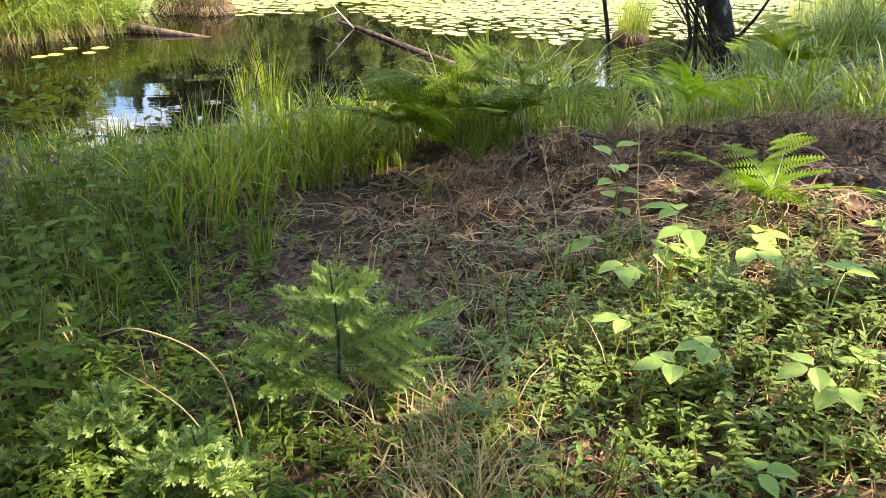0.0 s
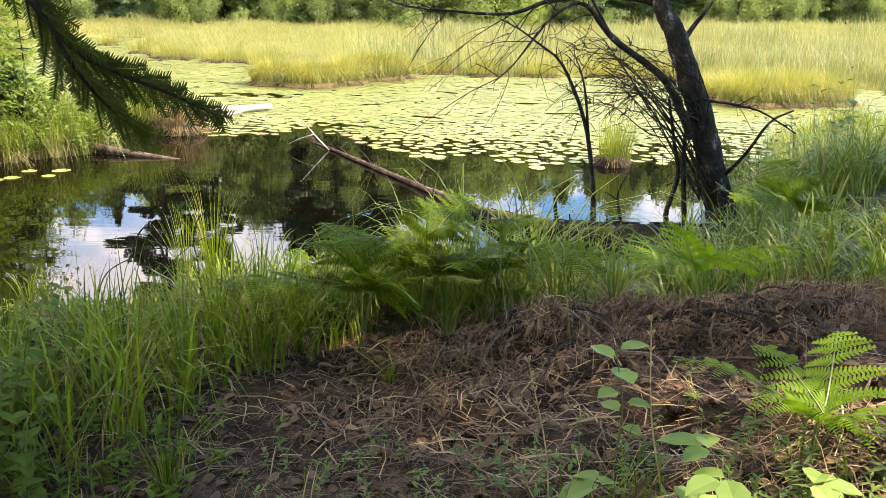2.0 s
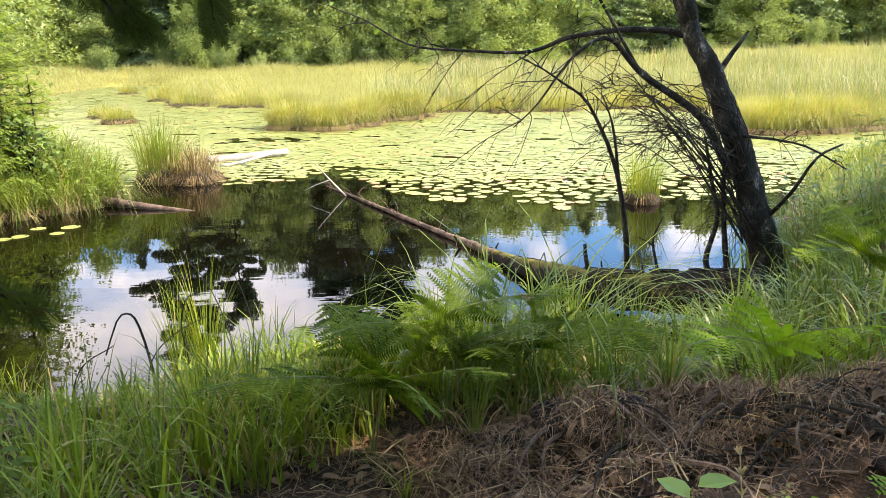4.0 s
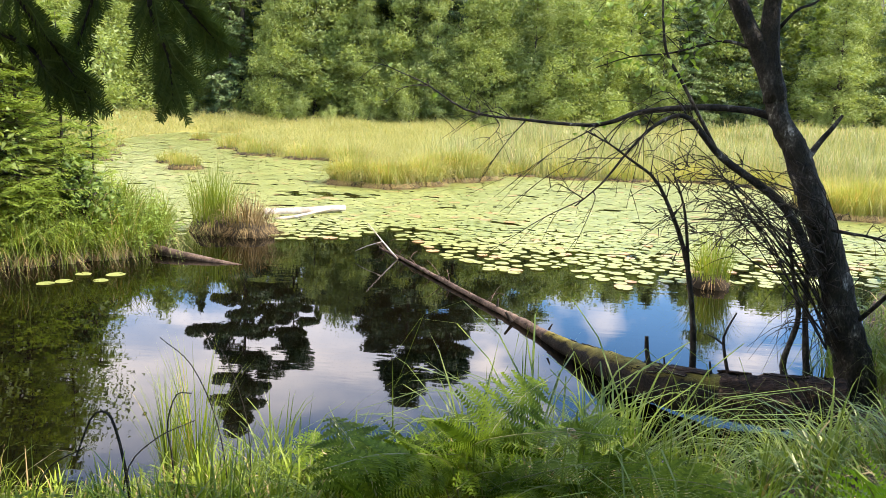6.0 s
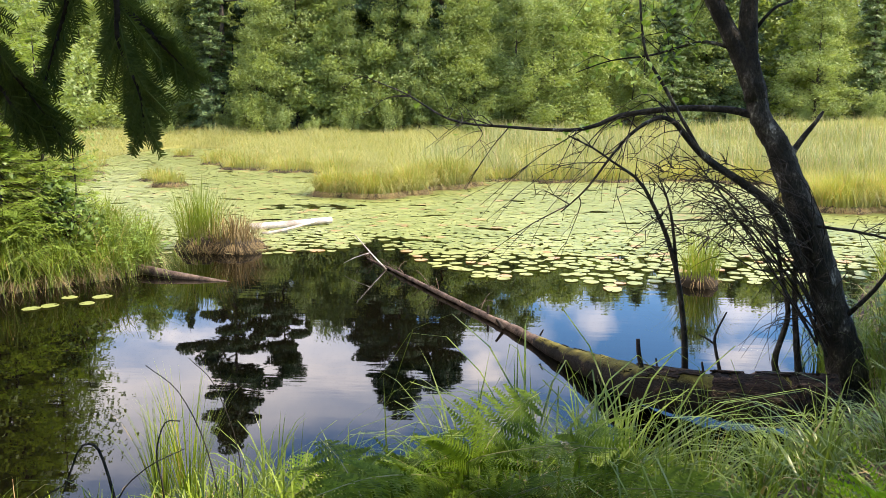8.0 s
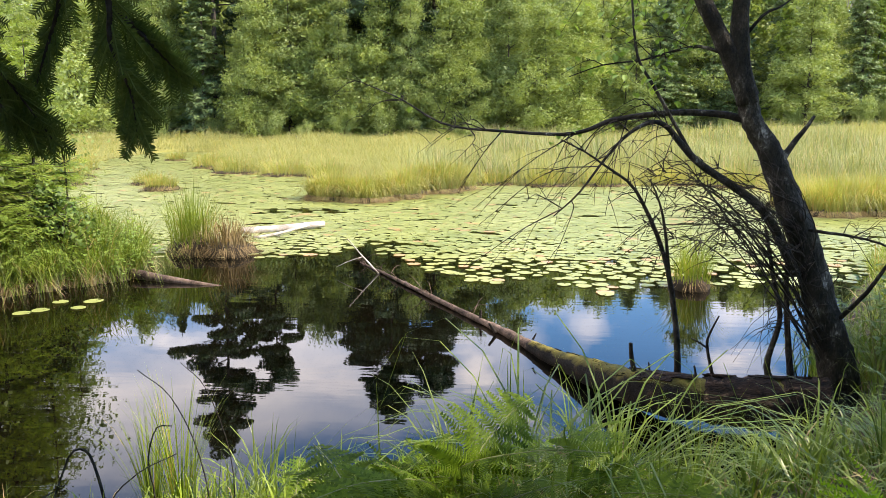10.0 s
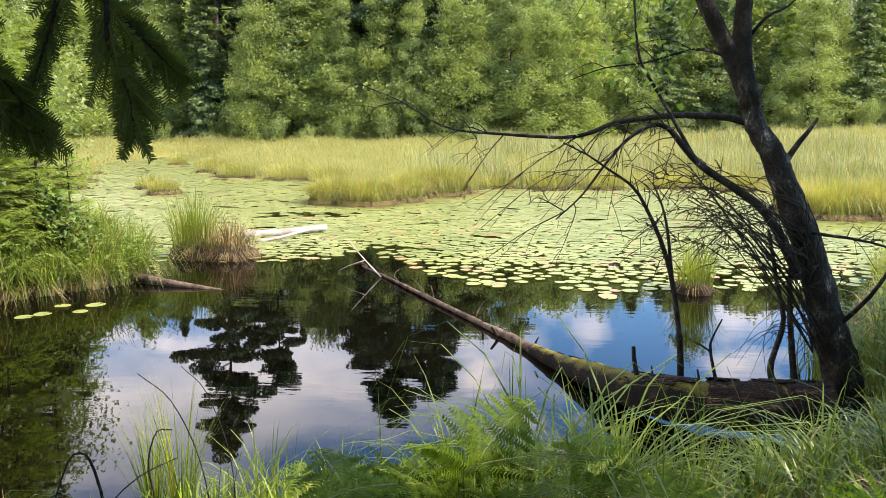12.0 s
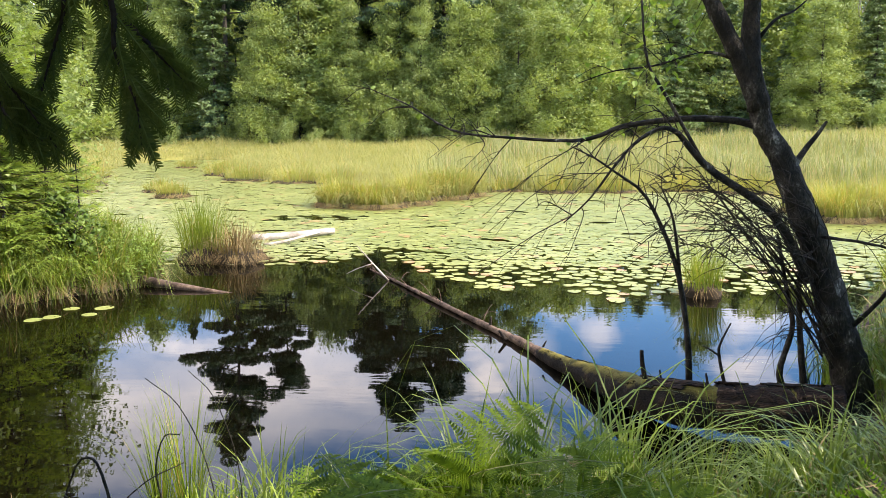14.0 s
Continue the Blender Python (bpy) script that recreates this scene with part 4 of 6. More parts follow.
for i in range(46):
    # loose bark plates and moss pads on the upper side
    k = rng.randint(2, 74)
    p, d = line[k], (line[k + 1] - line[k - 1]).normalized()
    s = d.cross(Vector((0, 0, 1))).normalized()
    r = float(np.interp(k / 79 * 6, range(7), [0.195, 0.192, 0.175, 0.15, 0.124, 0.080, 0.056]))
    a0, w, n2 = rng.uniform(-0.9, 1.2), rng.uniform(0.25, 0.7), rng.uniform(0.04, 0.13)
    plate = Net()
    for q in range(4):
        a, b = a0 + w * q / 4, a0 + w * (q + 1) / 4
        lift = r * rng.uniform(1.02, 1.07)
        e = [p + (s * math.sin(g) + Vector((0, 0, 1)) * math.cos(g)) * lift + d * (f * n2 * rng.uniform(0.7, 1.2)) for f, g in ((-1, a), (1, a), (1, b), (-1, b))]
        plate.face(e)
        inner = [v - (s * math.sin(a) + Vector((0, 0, 1)) * math.cos(a)) * 0.012 for v in e]
        for j in range(4):
            plate.face((e[j], e[(j + 1) % 4], inner[(j + 1) % 4], inner[j]))
    part("bark_plate", plate, M_LOG if k > 40 else M_LOGBUTT, big_log)
for i in range(22):
    p = line_t[rng.randint(24, 59)]
    a = rng.uniform(0, 6.28)
    L = rng.uniform(0.06, 0.28)
    peg(big_log, "twig", [p, p + Vector((math.cos(a) * L * 0.5, math.sin(a) * L * 0.5, L * 0.5)), p + Vector((math.cos(a) * L, math.sin(a) * L, L * rng.uniform(0.4, 0.9)))], 0.006, 0.002, M_LOGTOP, 4)
white_log, line, rng = log_thing("white_log", [(-4.9, 17.1, 0.03), (-4.2, 17.35, 0.07), (-3.5, 17.9, 0.10)], 0.085, 0.06, M_WHITE, "bleached barkless log lying among lily pads", "log", n=14, seed=6)
peg(white_log, "branch", [(-4.45, 16.5, 0.01), (-4.1, 16.75, 0.06), (-3.85, 17.3, 0.09), (-3.7, 17.75, 0.10)], 0.035, 0.02, M_WHITE, 8)
brown_log, line, rng = log_thing("brown_log", [(-5.3, 13.0, 0.07), (-4.7, 12.72, 0.05), (-4.1, 12.55, 0.015), (-3.55, 12.45, -0.03)], 0.075, 0.03, M_LOGTOP, "weathered brown log sloping from the bank into the water", "log", n=16, seed=7)


# ---- the leaning tree over the log ----
def make_leaning_tree():
    rng = random.Random(41)
    base = Vector((2.53, 8.0, 0.40))
    t = thing("leaning_tree", turned(base.x + 0.075, base.y, base.z, 0), "dark leaning alder with dead lower branches at the water's edge", "tree")

    def limb(name, pts, r0, r1, n=14, sides=8, mat=M_BARK, wob=0.05):
        net = Net()
        c = stem(net, [Vector(p) - base for p in pts], r0, r1, n, sides, 0, rng, wob)
        return part(name, net, mat, t, smooth=True), c

    limb("trunk", [(2.60, 8.02, 0.15), (2.53, 8.0, 0.48), (2.41, 8, 0.83), (2.26, 8, 1.3), (2.10, 8, 1.69), (1.97, 8, 1.99), (1.84, 8, 2.2), (1.75, 8, 2.5), (1.71, 8, 2.72)], 0.145, 0.050, 60, 20, M_BARK, 0.12)
    _, fork_a = limb("fork", [(1.80, 8, 2.36), (1.66, 8, 2.66), (1.57, 8, 2.82), (1.42, 8, 3.1), (1.15, 8.1, 3.7), (0.9, 8.3, 4.6), (0.8, 8.4, 5.6)], 0.078, 0.03, 24, 12, M_BARK, 0.09)
    _, fork_b = limb("fork", [(1.80, 8, 2.32), (1.735, 8, 2.62), (1.72, 8, 2.9), (1.73, 8, 3.2), (1.85, 8.1, 4.0), (2.0, 8.3, 5.0), (1.95, 8.4, 6.2)], 0.078, 0.03, 24, 12, M_BARK, 0.09)
    _, arm = limb("branch", [(1.84, 8, 2.2), (1.64, 8.08, 2.25), (1.31, 8.15, 2.26), (0.94, 8.31, 2.21), (0.74, 8.38, 2.13), (0.54, 8.46, 2.1), (0.11, 8.62, 2.12), (-0.35, 8.77, 2.17), (-0.74, 8.92, 2.38), (-1.04, 9.0, 2.5)], 0.030, 0.004, 34, 7)
    _, bent = limb("branch", [(2.18, 7.93, 1.15), (1.93, 7.87, 1.58), (1.69, 7.84, 1.77), (1.46, 7.81, 1.92), (1.32, 7.78, 2.06), (1.22, 7.75, 2.17), (1.11, 7.72, 2.2), (0.96, 7.69, 2.12), (0.82, 7.66, 1.97), (0.65, 7.63, 1.74), (0.48, 7.6, 1.58)], 0.038, 0.004, 30, 7)
    _, whip = limb("branch", [(1.42, 7.8, 1.95), (1.26, 7.8, 2.22), (1.13, 7.8, 2.44), (1.03, 7.8, 2.6), (0.99, 7.8, 2.8), (0.96, 7.85, 3.2)], 0.015, 0.007, 12, 6)
    _, upper = limb("branch", [(1.62, 8, 2.66), (1.47, 8.06, 2.71), (1.29, 8.12, 2.68), (1.11, 8.18, 2.63), (0.84, 8.24, 2.6), (0.6, 8.3, 2.52)], 0.014, 0.003, 16, 6)
    limb("branch_stub", [(2.03, 8, 1.90), (2.12, 8, 2.05), (2.2, 8, 2.16), (2.25, 8, 2.24)], 0.028, 0.010, 8, 7)
    _, reach = limb("branch", [(2.2, 7.95, 1.47), (2.32, 7.83, 1.46), (2.44, 7.77, 1.45), (2.65, 7.7, 1.40), (2.9, 7.6, 1.25)], 0.014, 0.006, 12, 6)
    limb("branch", [(2.45, 8.0, 0.75), (2.6, 7.8, 1.05), (2.72, 7.7, 1.32), (2.9, 7.7, 1.42)], 0.020, 0.007, 10, 6)
    limb("branch", [(1.78, 8, 2.80), (1.88, 8.0, 2.92), (2.0, 8.05, 2.97), (2.1, 8.1, 3.05)], 0.014, 0.005, 8, 6)

    def twigs(name, c, count, lo, hi, length, way, r, kids=3):
        """Thin dead twigs off a branch, each with side twigs."""
        for i in range(count):
            u = lo + (hi - lo) * rng.random()
            p = c[int(u * (len(c) - 1))]
            d = Vector(way) + rand_dir(rng) * 0.75
            L = length * rng.uniform(0.5, 1.2)
            net = Net()
            bend = Vector((rng.uniform(-0.25, 0.12), rng.uniform(-0.1, 0.1), rng.uniform(-0.4, -0.1))) * L
            q = stem(net, [p, p + d * L * 0.5 - bend * 0.4, p + d * L + bend], r, 0.0015, 8, 5)
            for s in range(kids):
                a = q[rng.randint(2, 6)]
                e = (d + rand_dir(rng) * 0.9) * L * rng.uniform(0.2, 0.45)
                stem(net, [a, a + e * 0.5 + Vector((0, 0, 0.02)), a + e], r * 0.5, 0.001, 4, 4)
            part(name, net, M_DEAD, t, smooth=True)

    twigs("dead_twig", arm, 9, 0.25, 0.75, 0.5, (-0.6, -0.1, -0.6), 0.006, 5)
    twigs("dead_twig", arm, 10, 0.5, 1.0, 0.32, (-0.7, 0.0, 0.35), 0.005)
    twigs("dead_twig", bent, 16, 0.45, 1.0, 0.45, (-0.75, -0.1, -0.35), 0.005)
    twigs("dead_twig", upper, 8, 0.3, 1.0, 0.30, (-0.6, 0.0, 0.2), 0.004)
    twigs("dead_twig", reach, 7, 0.3, 1.0, 0.25, (0.5, 0, 0.0), 0.004)
    # the sheaf of dead stems that rises from the foot of the trunk
    sheaf = [Vector((2.30 - 0.10 * (i / 9), 7.92, 0.62 + 0.85 * i / 9)) - base for i in range(10)]
    for i in range(42):
        p = sheaf[rng.randrange(10)]
        end = Vector((rng.uniform(1.22, 1.95), 7.6 + rng.uniform(-0.25, 0.35), rng.uniform(1.35, 1.98))) - base
        mid = p.lerp(end, rng.uniform(0.3, 0.6)) + Vector((rng.uniform(-0.05, 0.16), rng.uniform(-0.08, 0.08), rng.uniform(-0.18, 0.2)))
        net = Net()
        q = stem(net, [p, mid, end, end + Vector((rng.uniform(-0.35, -0.1), rng.uniform(-0.1, 0.1), rng.uniform(-0.25, 0.02)))], rng.uniform(0.003, 0.0085), 0.0015, 12, 5)
        for s in range(11):
            a = q[rng.randint(4, 11)]
            e = Vector((rng.uniform(-0.9, 0.15), rng.uniform(-0.4, 0.4), rng.uniform(-0.7, 0.55))) * rng.uniform(0.12, 0.34)
            stem(net, [a, a + e * 0.55 + Vector((0, 0, 0.02)), a + e], 0.0035, 0.001, 4, 4)
        part("dead_stem", net, M_DEAD, t, smooth=True)
    for i in range(4):
        o = Vector((rng.uniform(-0.05, 0.05), rng.uniform(-0.12, 0.12), rng.uniform(-0.05, 0.05)))
        limb("dead_stem", [Vector((2.36, 7.88, 0.55 + 0.07 * i)), Vector((2.06 - 0.03 * i, 7.84, 1.06 + 0.08 * i)) + o, Vector((1.75 - 0.05 * i, 7.80, 1.42 + 0.09 * i)) - o, Vector((1.42 - 0.05 * i, 7.78, 1.62 + 0.07 * i)) + o], rng.uniform(0.009, 0.014), 0.003, 18, 6, M_DEAD if i % 2 else M_BARK, 0.06)
    for i in range(26):
        p = Vector((rng.uniform(1.95, 2.4), 7.75 + rng.uniform(-0.1, 0.2), rng.uniform(0.75, 1.25))) - base
        net = Net()
        e = Vector((rng.uniform(-0.5, 0.05), rng.uniform(-0.2, 0.2), rng.uniform(-0.55, -0.15)))
        stem(net, [p, p + e * 0.5 + Vector((-0.05, 0, 0.06)), p + e], 0.004, 0.001, 6, 4)
        part("dead_twig", net, M_DEAD, t)
    # sparse leaves on the live branches, and the crown overhead
    for c, count, spreadr in ((upper, 60, 0.22), (whip, 44, 0.25), (arm, 16, 0.12)):
        net = Net()
        for i in range(count):
            p = c[rng.randrange(len(c) // 3, len(c))] + rand_dir(rng) * rng.uniform(0.02, spreadr)
            leaf(net, p, rand_dir(rng, 0.5) - Vector((0, 0, 0.5)), Vector((0, 0, 1)), rng.uniform(0.045, 0.075), rng.uniform(0.035, 0.055))
        part("leaves", net, M_BROAD, t)
    for i in range(9):
        p = Vector((rng.uniform(0.5, 1.7), rng.uniform(7.9, 8.5), 3.45)) - base
        q = p + Vector((rng.uniform(-0.3, 0.1), rng.uniform(-0.1, 0.1), rng.uniform(-0.75, -0.35)))
        net = Net()
        c = stem(net, [p, p.lerp(q, 0.5) + Vector((0.05, 0, 0)), q], 0.005, 0.0015, 8, 5)
        for k in range(16):
            a = c[rng.randint(2, 7)] + rand_dir(rng) * 0.04
            leaf(net, a, rand_dir(rng, 0.5) - Vector((0, 0, 0.5)), Vector((0, 0, 1)), rng.uniform(0.045, 0.075), rng.uniform(0.035, 0.055), 1)
        part("leafy_twig", net, [M_DEAD, M_BROAD], t)
    crown = Net()
    for c in (fork_a, fork_b):
        for i in range(1500):
            u = rng.uniform(0.45, 1.0)
            p = c[int(u * (len(c) - 1))] + rand_dir(rng) * (0.25 + 1.3 * rng.random() ** 0.6 * u) + Vector((0, 0, 0.35))
            if p.z + base.z > 3.35:
                chip(crown, p, rng, 0.05)
    part("crown", crown, M_BROAD, t)


make_leaning_tree()


def small_stem(name, pts, r0, r1, label, twig=0, seed=1, mat=None):
    rng = random.Random(seed)
    t = thing(name, turned(*pts[0], 0), label, "sapling", "dead saplings at the log")
    base = Vector(pts[0])
    net = Net()
    c = stem(net, [Vector(p) - base for p in pts], r0, r1, 18, 7, 0, rng, 0.07)
    part("stem", net, mat or M_BARK, t, smooth=True)
    for i in range(twig):
        p = c[rng.randint(6, 17)]
        e = Vector((rng.uniform(-1, 0.5), rng.uniform(-0.4, 0.4), rng.uniform(-0.4, 0.7))) * rng.uniform(0.1, 0.3)
        net = Net()
        stem(net, [p, p + e * 0.5 + Vector((0, 0, 0.03)), p + e], 0.005, 0.0015, 5, 5)
        part("twig", net, M_DEAD, t)
    return t


small_stem("dead_sapling", [(1.52, 8.12, 0.32), (1.50, 8.12, 0.63), (1.44, 8.12, 1.01), (1.36, 8.12, 1.30), (1.25, 8.12, 1.55), (1.13, 8.12, 1.75), (0.96, 8.12, 1.87), (0.80, 8.12, 1.98), (0.62, 8.12, 2.07)], 0.026, 0.005, "thin dead sapling arching up from the log", 22, 3)
small_stem("dead_sapling", [(1.43, 8.12, 1.05), (1.38, 8.12, 1.43), (1.33, 8.12, 1.63), (1.26, 8.12, 1.79)], 0.015, 0.005, "thin dead shoot beside an arching sapling", 8, 4)
small_stem("dead_sapling", [(2.23, 8.10, 0.25), (2.15, 8.10, 0.44), (2.22, 8.10, 0.78), (2.16, 8.10, 1.07), (2.08, 8.10, 1.44)], 0.030, 0.012, "dark crooked sapling standing beside the log", 12, 5)
small_stem("dead_sapling", [(2.34, 8.10, 0.25), (2.29, 8.10, 0.61), (2.25, 8.10, 1.03), (2.25, 8.10, 1.44)], 0.030, 0.014, "dark straight sapling standing beside the log", 10, 6)
small_stem("dead_sapling", [(1.76, 8.02, 0.32), (1.70, 8.02, 0.58), (1.71, 8.02, 0.68), (1.77, 8.02, 0.82)], 0.015, 0.006, "small forked dead shoot on the mossy log", 0, 7, M_DEAD)
small_stem("dead_sapling", [(1.71, 8.02, 0.57), (1.64, 8.02, 0.62), (1.58, 8.02, 0.65)], 0.009, 0.005, "side shoot of a small dead shoot", 0, 8, M_DEAD)


# ---- conifers on the near side ----
def needle_spray(net, a, b, rng, length, width, step, flat=True, slot=0, plane=(0, 0, 1)):
    """Needles along a twig from a to b, in two combed rows with a few on top."""
    d = b - a
    n = max(2, int(d.length / step))
    d.normalize()
    s = d.cross(Vector(plane))
    s = s.normalized() if s.length > 1e-4 else Vector((1, 0, 0))
    up = s.cross(d)
    for i in range(n):
        p = a.lerp(b, i / n)
        taper = 0.55 + 0.45 * math.sin(math.pi * min(1.0, 0.2 + 0.75 * i / n))
        for side in (-1, 1):
            w = (s * side + d * rng.uniform(0.45, 0.75) + up * rng.uniform(-0.15, 0.35 if flat else 0.9)).normalized() * (length * taper * rng.uniform(0.85, 1.1))
            q = d * (width / 2)
            net.face((p - q, p + q, p + w * 0.7 + q * 0.7, p + w, p + w * 0.7 - q * 0.7), slot)
    tube(net, [a, b], [0.0022, 0.001], 4, slot, cap=False)


def bough(t, pts, rng, side, needle, step, mat, twig_gap=0.05, base=None, name="bough", combs=True, plane=(0.2, 0.9, 0.4), sag=0.25, broad=0.0026):
    """A fir bough: a curved main stem with side twigs spread in one plane and sagging, all set with needles."""
    base = base or Vector((0, 0, 0))
    net, wood = Net(), Net()
    ctrl = [Vector(p) - base for p in pts]
    L = sum((ctrl[i + 1] - ctrl[i]).length for i in range(len(ctrl) - 1))
    steps = max(10, int(L / 0.05))
    c = stem(wood, ctrl, 0.004 + 0.004 * L, 0.0012, steps + 1, 5)
    plane = Vector(plane)
    for i in range(steps):
        needle_spray(net, c[i], c[i + 1], rng, needle, broad, step, plane=plane)
    n = int(L / twig_gap)
    for i in range(1, n):
        u = i / n
        k0 = int(u * steps)
        p, d = c[k0], (c[min(steps, k0 + 1)] - c[max(0, k0 - 1)]).normalized()
        s = d.cross(plane)
        s = s.normalized() if s.length > 1e-4 else Vector((1, 0, 0))
        for k in (-1, 1):
            w = side * (0.35 + 0.65 * math.sin(math.pi * min(1.0, 0.25 + u * 0.72))) * rng.uniform(0.6, 1.15)
            e = p + (s * k * rng.uniform(0.45, 0.8) + d * rng.uniform(0.75, 1.1) + rand_dir(rng) * 0.2) * w - Vector((0, 0, rng.uniform(0.3, 1.0) * sag * w))
            needle_spray(net, p, e, rng, needle * 0.9, broad, step, plane=plane)
            if combs and w > 0.07:
                for j in (0.35, 0.6, 0.8):
                    f = p.lerp(e, j)
                    for q in (-1, 1):
                        needle_spray(net, f, f + (d * 0.7 + s * q * 0.5) * w * 0.38 - Vector((0, 0, sag * 0.3 * w)), rng, needle * 0.85, broad, step, plane=plane)
    b = part(name, wood, M_DEAD, t, smooth=True)
    part("needles", net, mat, b)
    return b


def make_near_fir():
    rng = random.Random(51)
    foot = Vector((-1.55, 2.35, 0.0))
    foot.z = h(foot.x, foot.y)
    t = thing("fir_tree", turned(*foot, 0), "dark fir beside the path with boughs hanging into view", "tree")
    net = Net()
    stem(net, [(0, 0, -0.2), (0.02, 0, 3.0), (0, 0.05, 7.5)], 0.10, 0.02, 14, 10, 0, rng, 0.05)
    part("trunk", net, M_BARK, t, smooth=True)
    low_boughs = (([(-1.5, 2.3, 2.95), (-0.6, 2.15, 2.50), (-0.30, 2.11, 2.23), (-0.20, 2.10, 2.114), (-0.145, 2.10, 2.079), (-0.078, 2.10, 2.053), (-0.012, 2.10, 2.023)], 0.05), ([(-1.5, 2.35, 2.9), (-0.6, 2.22, 2.45), (-0.26, 2.12, 2.19), (-0.199, 2.10, 2.096), (-0.158, 2.10, 2.039), (-0.108, 2.10, 2.00)], 0.05))
    high_boughs = (([(-1.5, 2.4, 2.75), (-0.8, 2.45, 2.38), (-0.36, 2.50, 2.24)], 0.07),
                   ([(-1.52, 2.5, 3.15), (-0.75, 3.2, 2.85), (-0.37, 3.40, 2.52), (-0.324, 3.42, 2.36), (-0.297, 3.42, 2.288), (-0.291, 3.42, 2.22)], 0.085),
                   ([(-1.52, 2.45, 3.25), (-0.75, 3.1, 2.9), (-0.36, 3.42, 2.46), (-0.262, 3.44, 2.36), (-0.215, 3.44, 2.31)], 0.07),
                   ([(-1.52, 2.5, 2.95), (-0.95, 3.2, 2.66), (-0.627, 3.4, 2.49), (-0.537, 3.4, 2.37), (-0.48, 3.42, 2.282), (-0.426, 3.42, 2.205)], 0.085),
                   ([(-1.55, 2.45, 2.80), (-1.0, 3.2, 2.5), (-0.599, 3.42, 2.327), (-0.51, 3.42, 2.264), (-0.457, 3.42, 2.227)], 0.07),
                   ([(-1.52, 2.4, 3.0), (-0.85, 3.1, 2.8), (-0.45, 3.45, 2.54), (-0.421, 3.45, 2.45), (-0.454, 3.45, 2.351), (-0.492, 3.45, 2.255)], 0.045))
    for pts, side in low_boughs + high_boughs:
        low = pts[-1][1] < 2.3
        bough(t, pts, rng, side, 0.015 if low else 0.019, 0.0032 if low else 0.0046, M_NEEDLE, 0.05 if low else 0.045, foot, combs=False, sag=0.35, broad=0.0024 if low else 0.0038, plane=(0.15, 0.95, 0.25))
    # upper crown, which shades the bank
    for w in range(13):
        z = 3.3 + 0.32 * w
        r = 1.75 * (1 - w / 14)
        for k in range(6):
            a = k * 1.05 + w * 0.5
            bn = Net()
            p, q = Vector((0, 0, z)), Vector((math.cos(a) * r, math.sin(a) * r, z - 0.25 * r))
            stem(bn, [p, q], 0.012, 0.003, 3, 4)
            for s in range(70):
                chip(bn, p.lerp(q, rng.uniform(0.15, 1)) + rand_dir(rng) * 0.2, rng, 0.055, 1, 0.4)
            part("upper_bough", bn, [M_DEAD, M_NEEDLE], t)


make_near_fir()


def shade_tree(x, y, tall, wide, leaves, seed, size=0.09, low=0.42):
    """An unseen broadleaf tree, added so that its crown throws broken shade on the bank."""
    rng = random.Random(seed)
    wood, crown = broadleaf_net(rng, tall, wide, leaves * 3, size * 0.6, low, near=True)
    return tree_of((wood, crown), (M_TRUNK, M_CROWNB), turned(x, y, h(x, y), 0), "birch_tree", "unseen birch added to shade the bank", "tree", "trees behind the path")


# added out of view, each crown set where a strip of bank should darken
shade_tree(4.3, 3.22, 8.5, 0.7, 950, 71, 0.20, 0.56)
shade_tree(6.6, 7.3, 9.0, 1.8, 1000, 72, 0.22, 0.32)
shade_tree(8.2, 7.3, 9.0, 1.8, 800, 78, 0.22, 0.38)
shade_tree(5.9, 4.7, 9.0, 1.5, 350, 74, 0.22)
shade_tree(3.5, 2.0, 8.5, 0.9, 1500, 76, 0.20, 0.72)
shade_tree(4.4, 2.45, 6.0, 0.65, 900, 79, 0.16, 0.86)
shade_tree(4.6, 3.75, 5.2, 0.5, 600, 80, 0.16, 0.62)
shade_tree(3.7, 1.35, 8.0, 0.9, 130, 77, 0.20, 0.45)
# unseen trees added all round to cut the skylight on the bank
first_tree = shade_tree(-3.6, -1.2, 9.5, 2.6, 5200, 75, 0.15, 0.1)
for x, y, a, s in ((-0.9, -3.2, 1.0, 1.05), (1.9, -3.6, 2.0, 0.95), (4.8, -3.2, 3.0, 1.0), (-5.4, 1.2, 4.0, 1.0), (-6.2, 4.0, 5.0, 0.9), (7.4, -2.0, 1.5, 1.0)):
    put_copy(first_tree, x, y, h(x, y), a, s)


def needle_coat(net, a, b, rng, length, step=0.0035):
    """Needles set all round a shoot, leaning forward."""
    d = b - a
    n = max(3, int(d.length / step))
    d.normalize()
    s = d.cross(Vector((0.3, 0.2, 1))).normalized()
    up = s.cross(d)
    for i in range(n):
        p = a.lerp(b, i / n)
        taper = 1.0 if i < n * 0.8 else 0.75
        for k in range(4):
            q = rng.uniform(0, 6.28)
            out = s * math.cos(q) + up * math.sin(q) * 0.7
            w = (out + d * rng.uniform(0.5, 0.9)).normalized() * length * taper * rng.uniform(0.8, 1.15)
            e = d.cross(out).normalized() * 0.0017
            net.face((p - e, p + e, p + w * 0.75 + e, p + w, p + w * 0.75 - e))


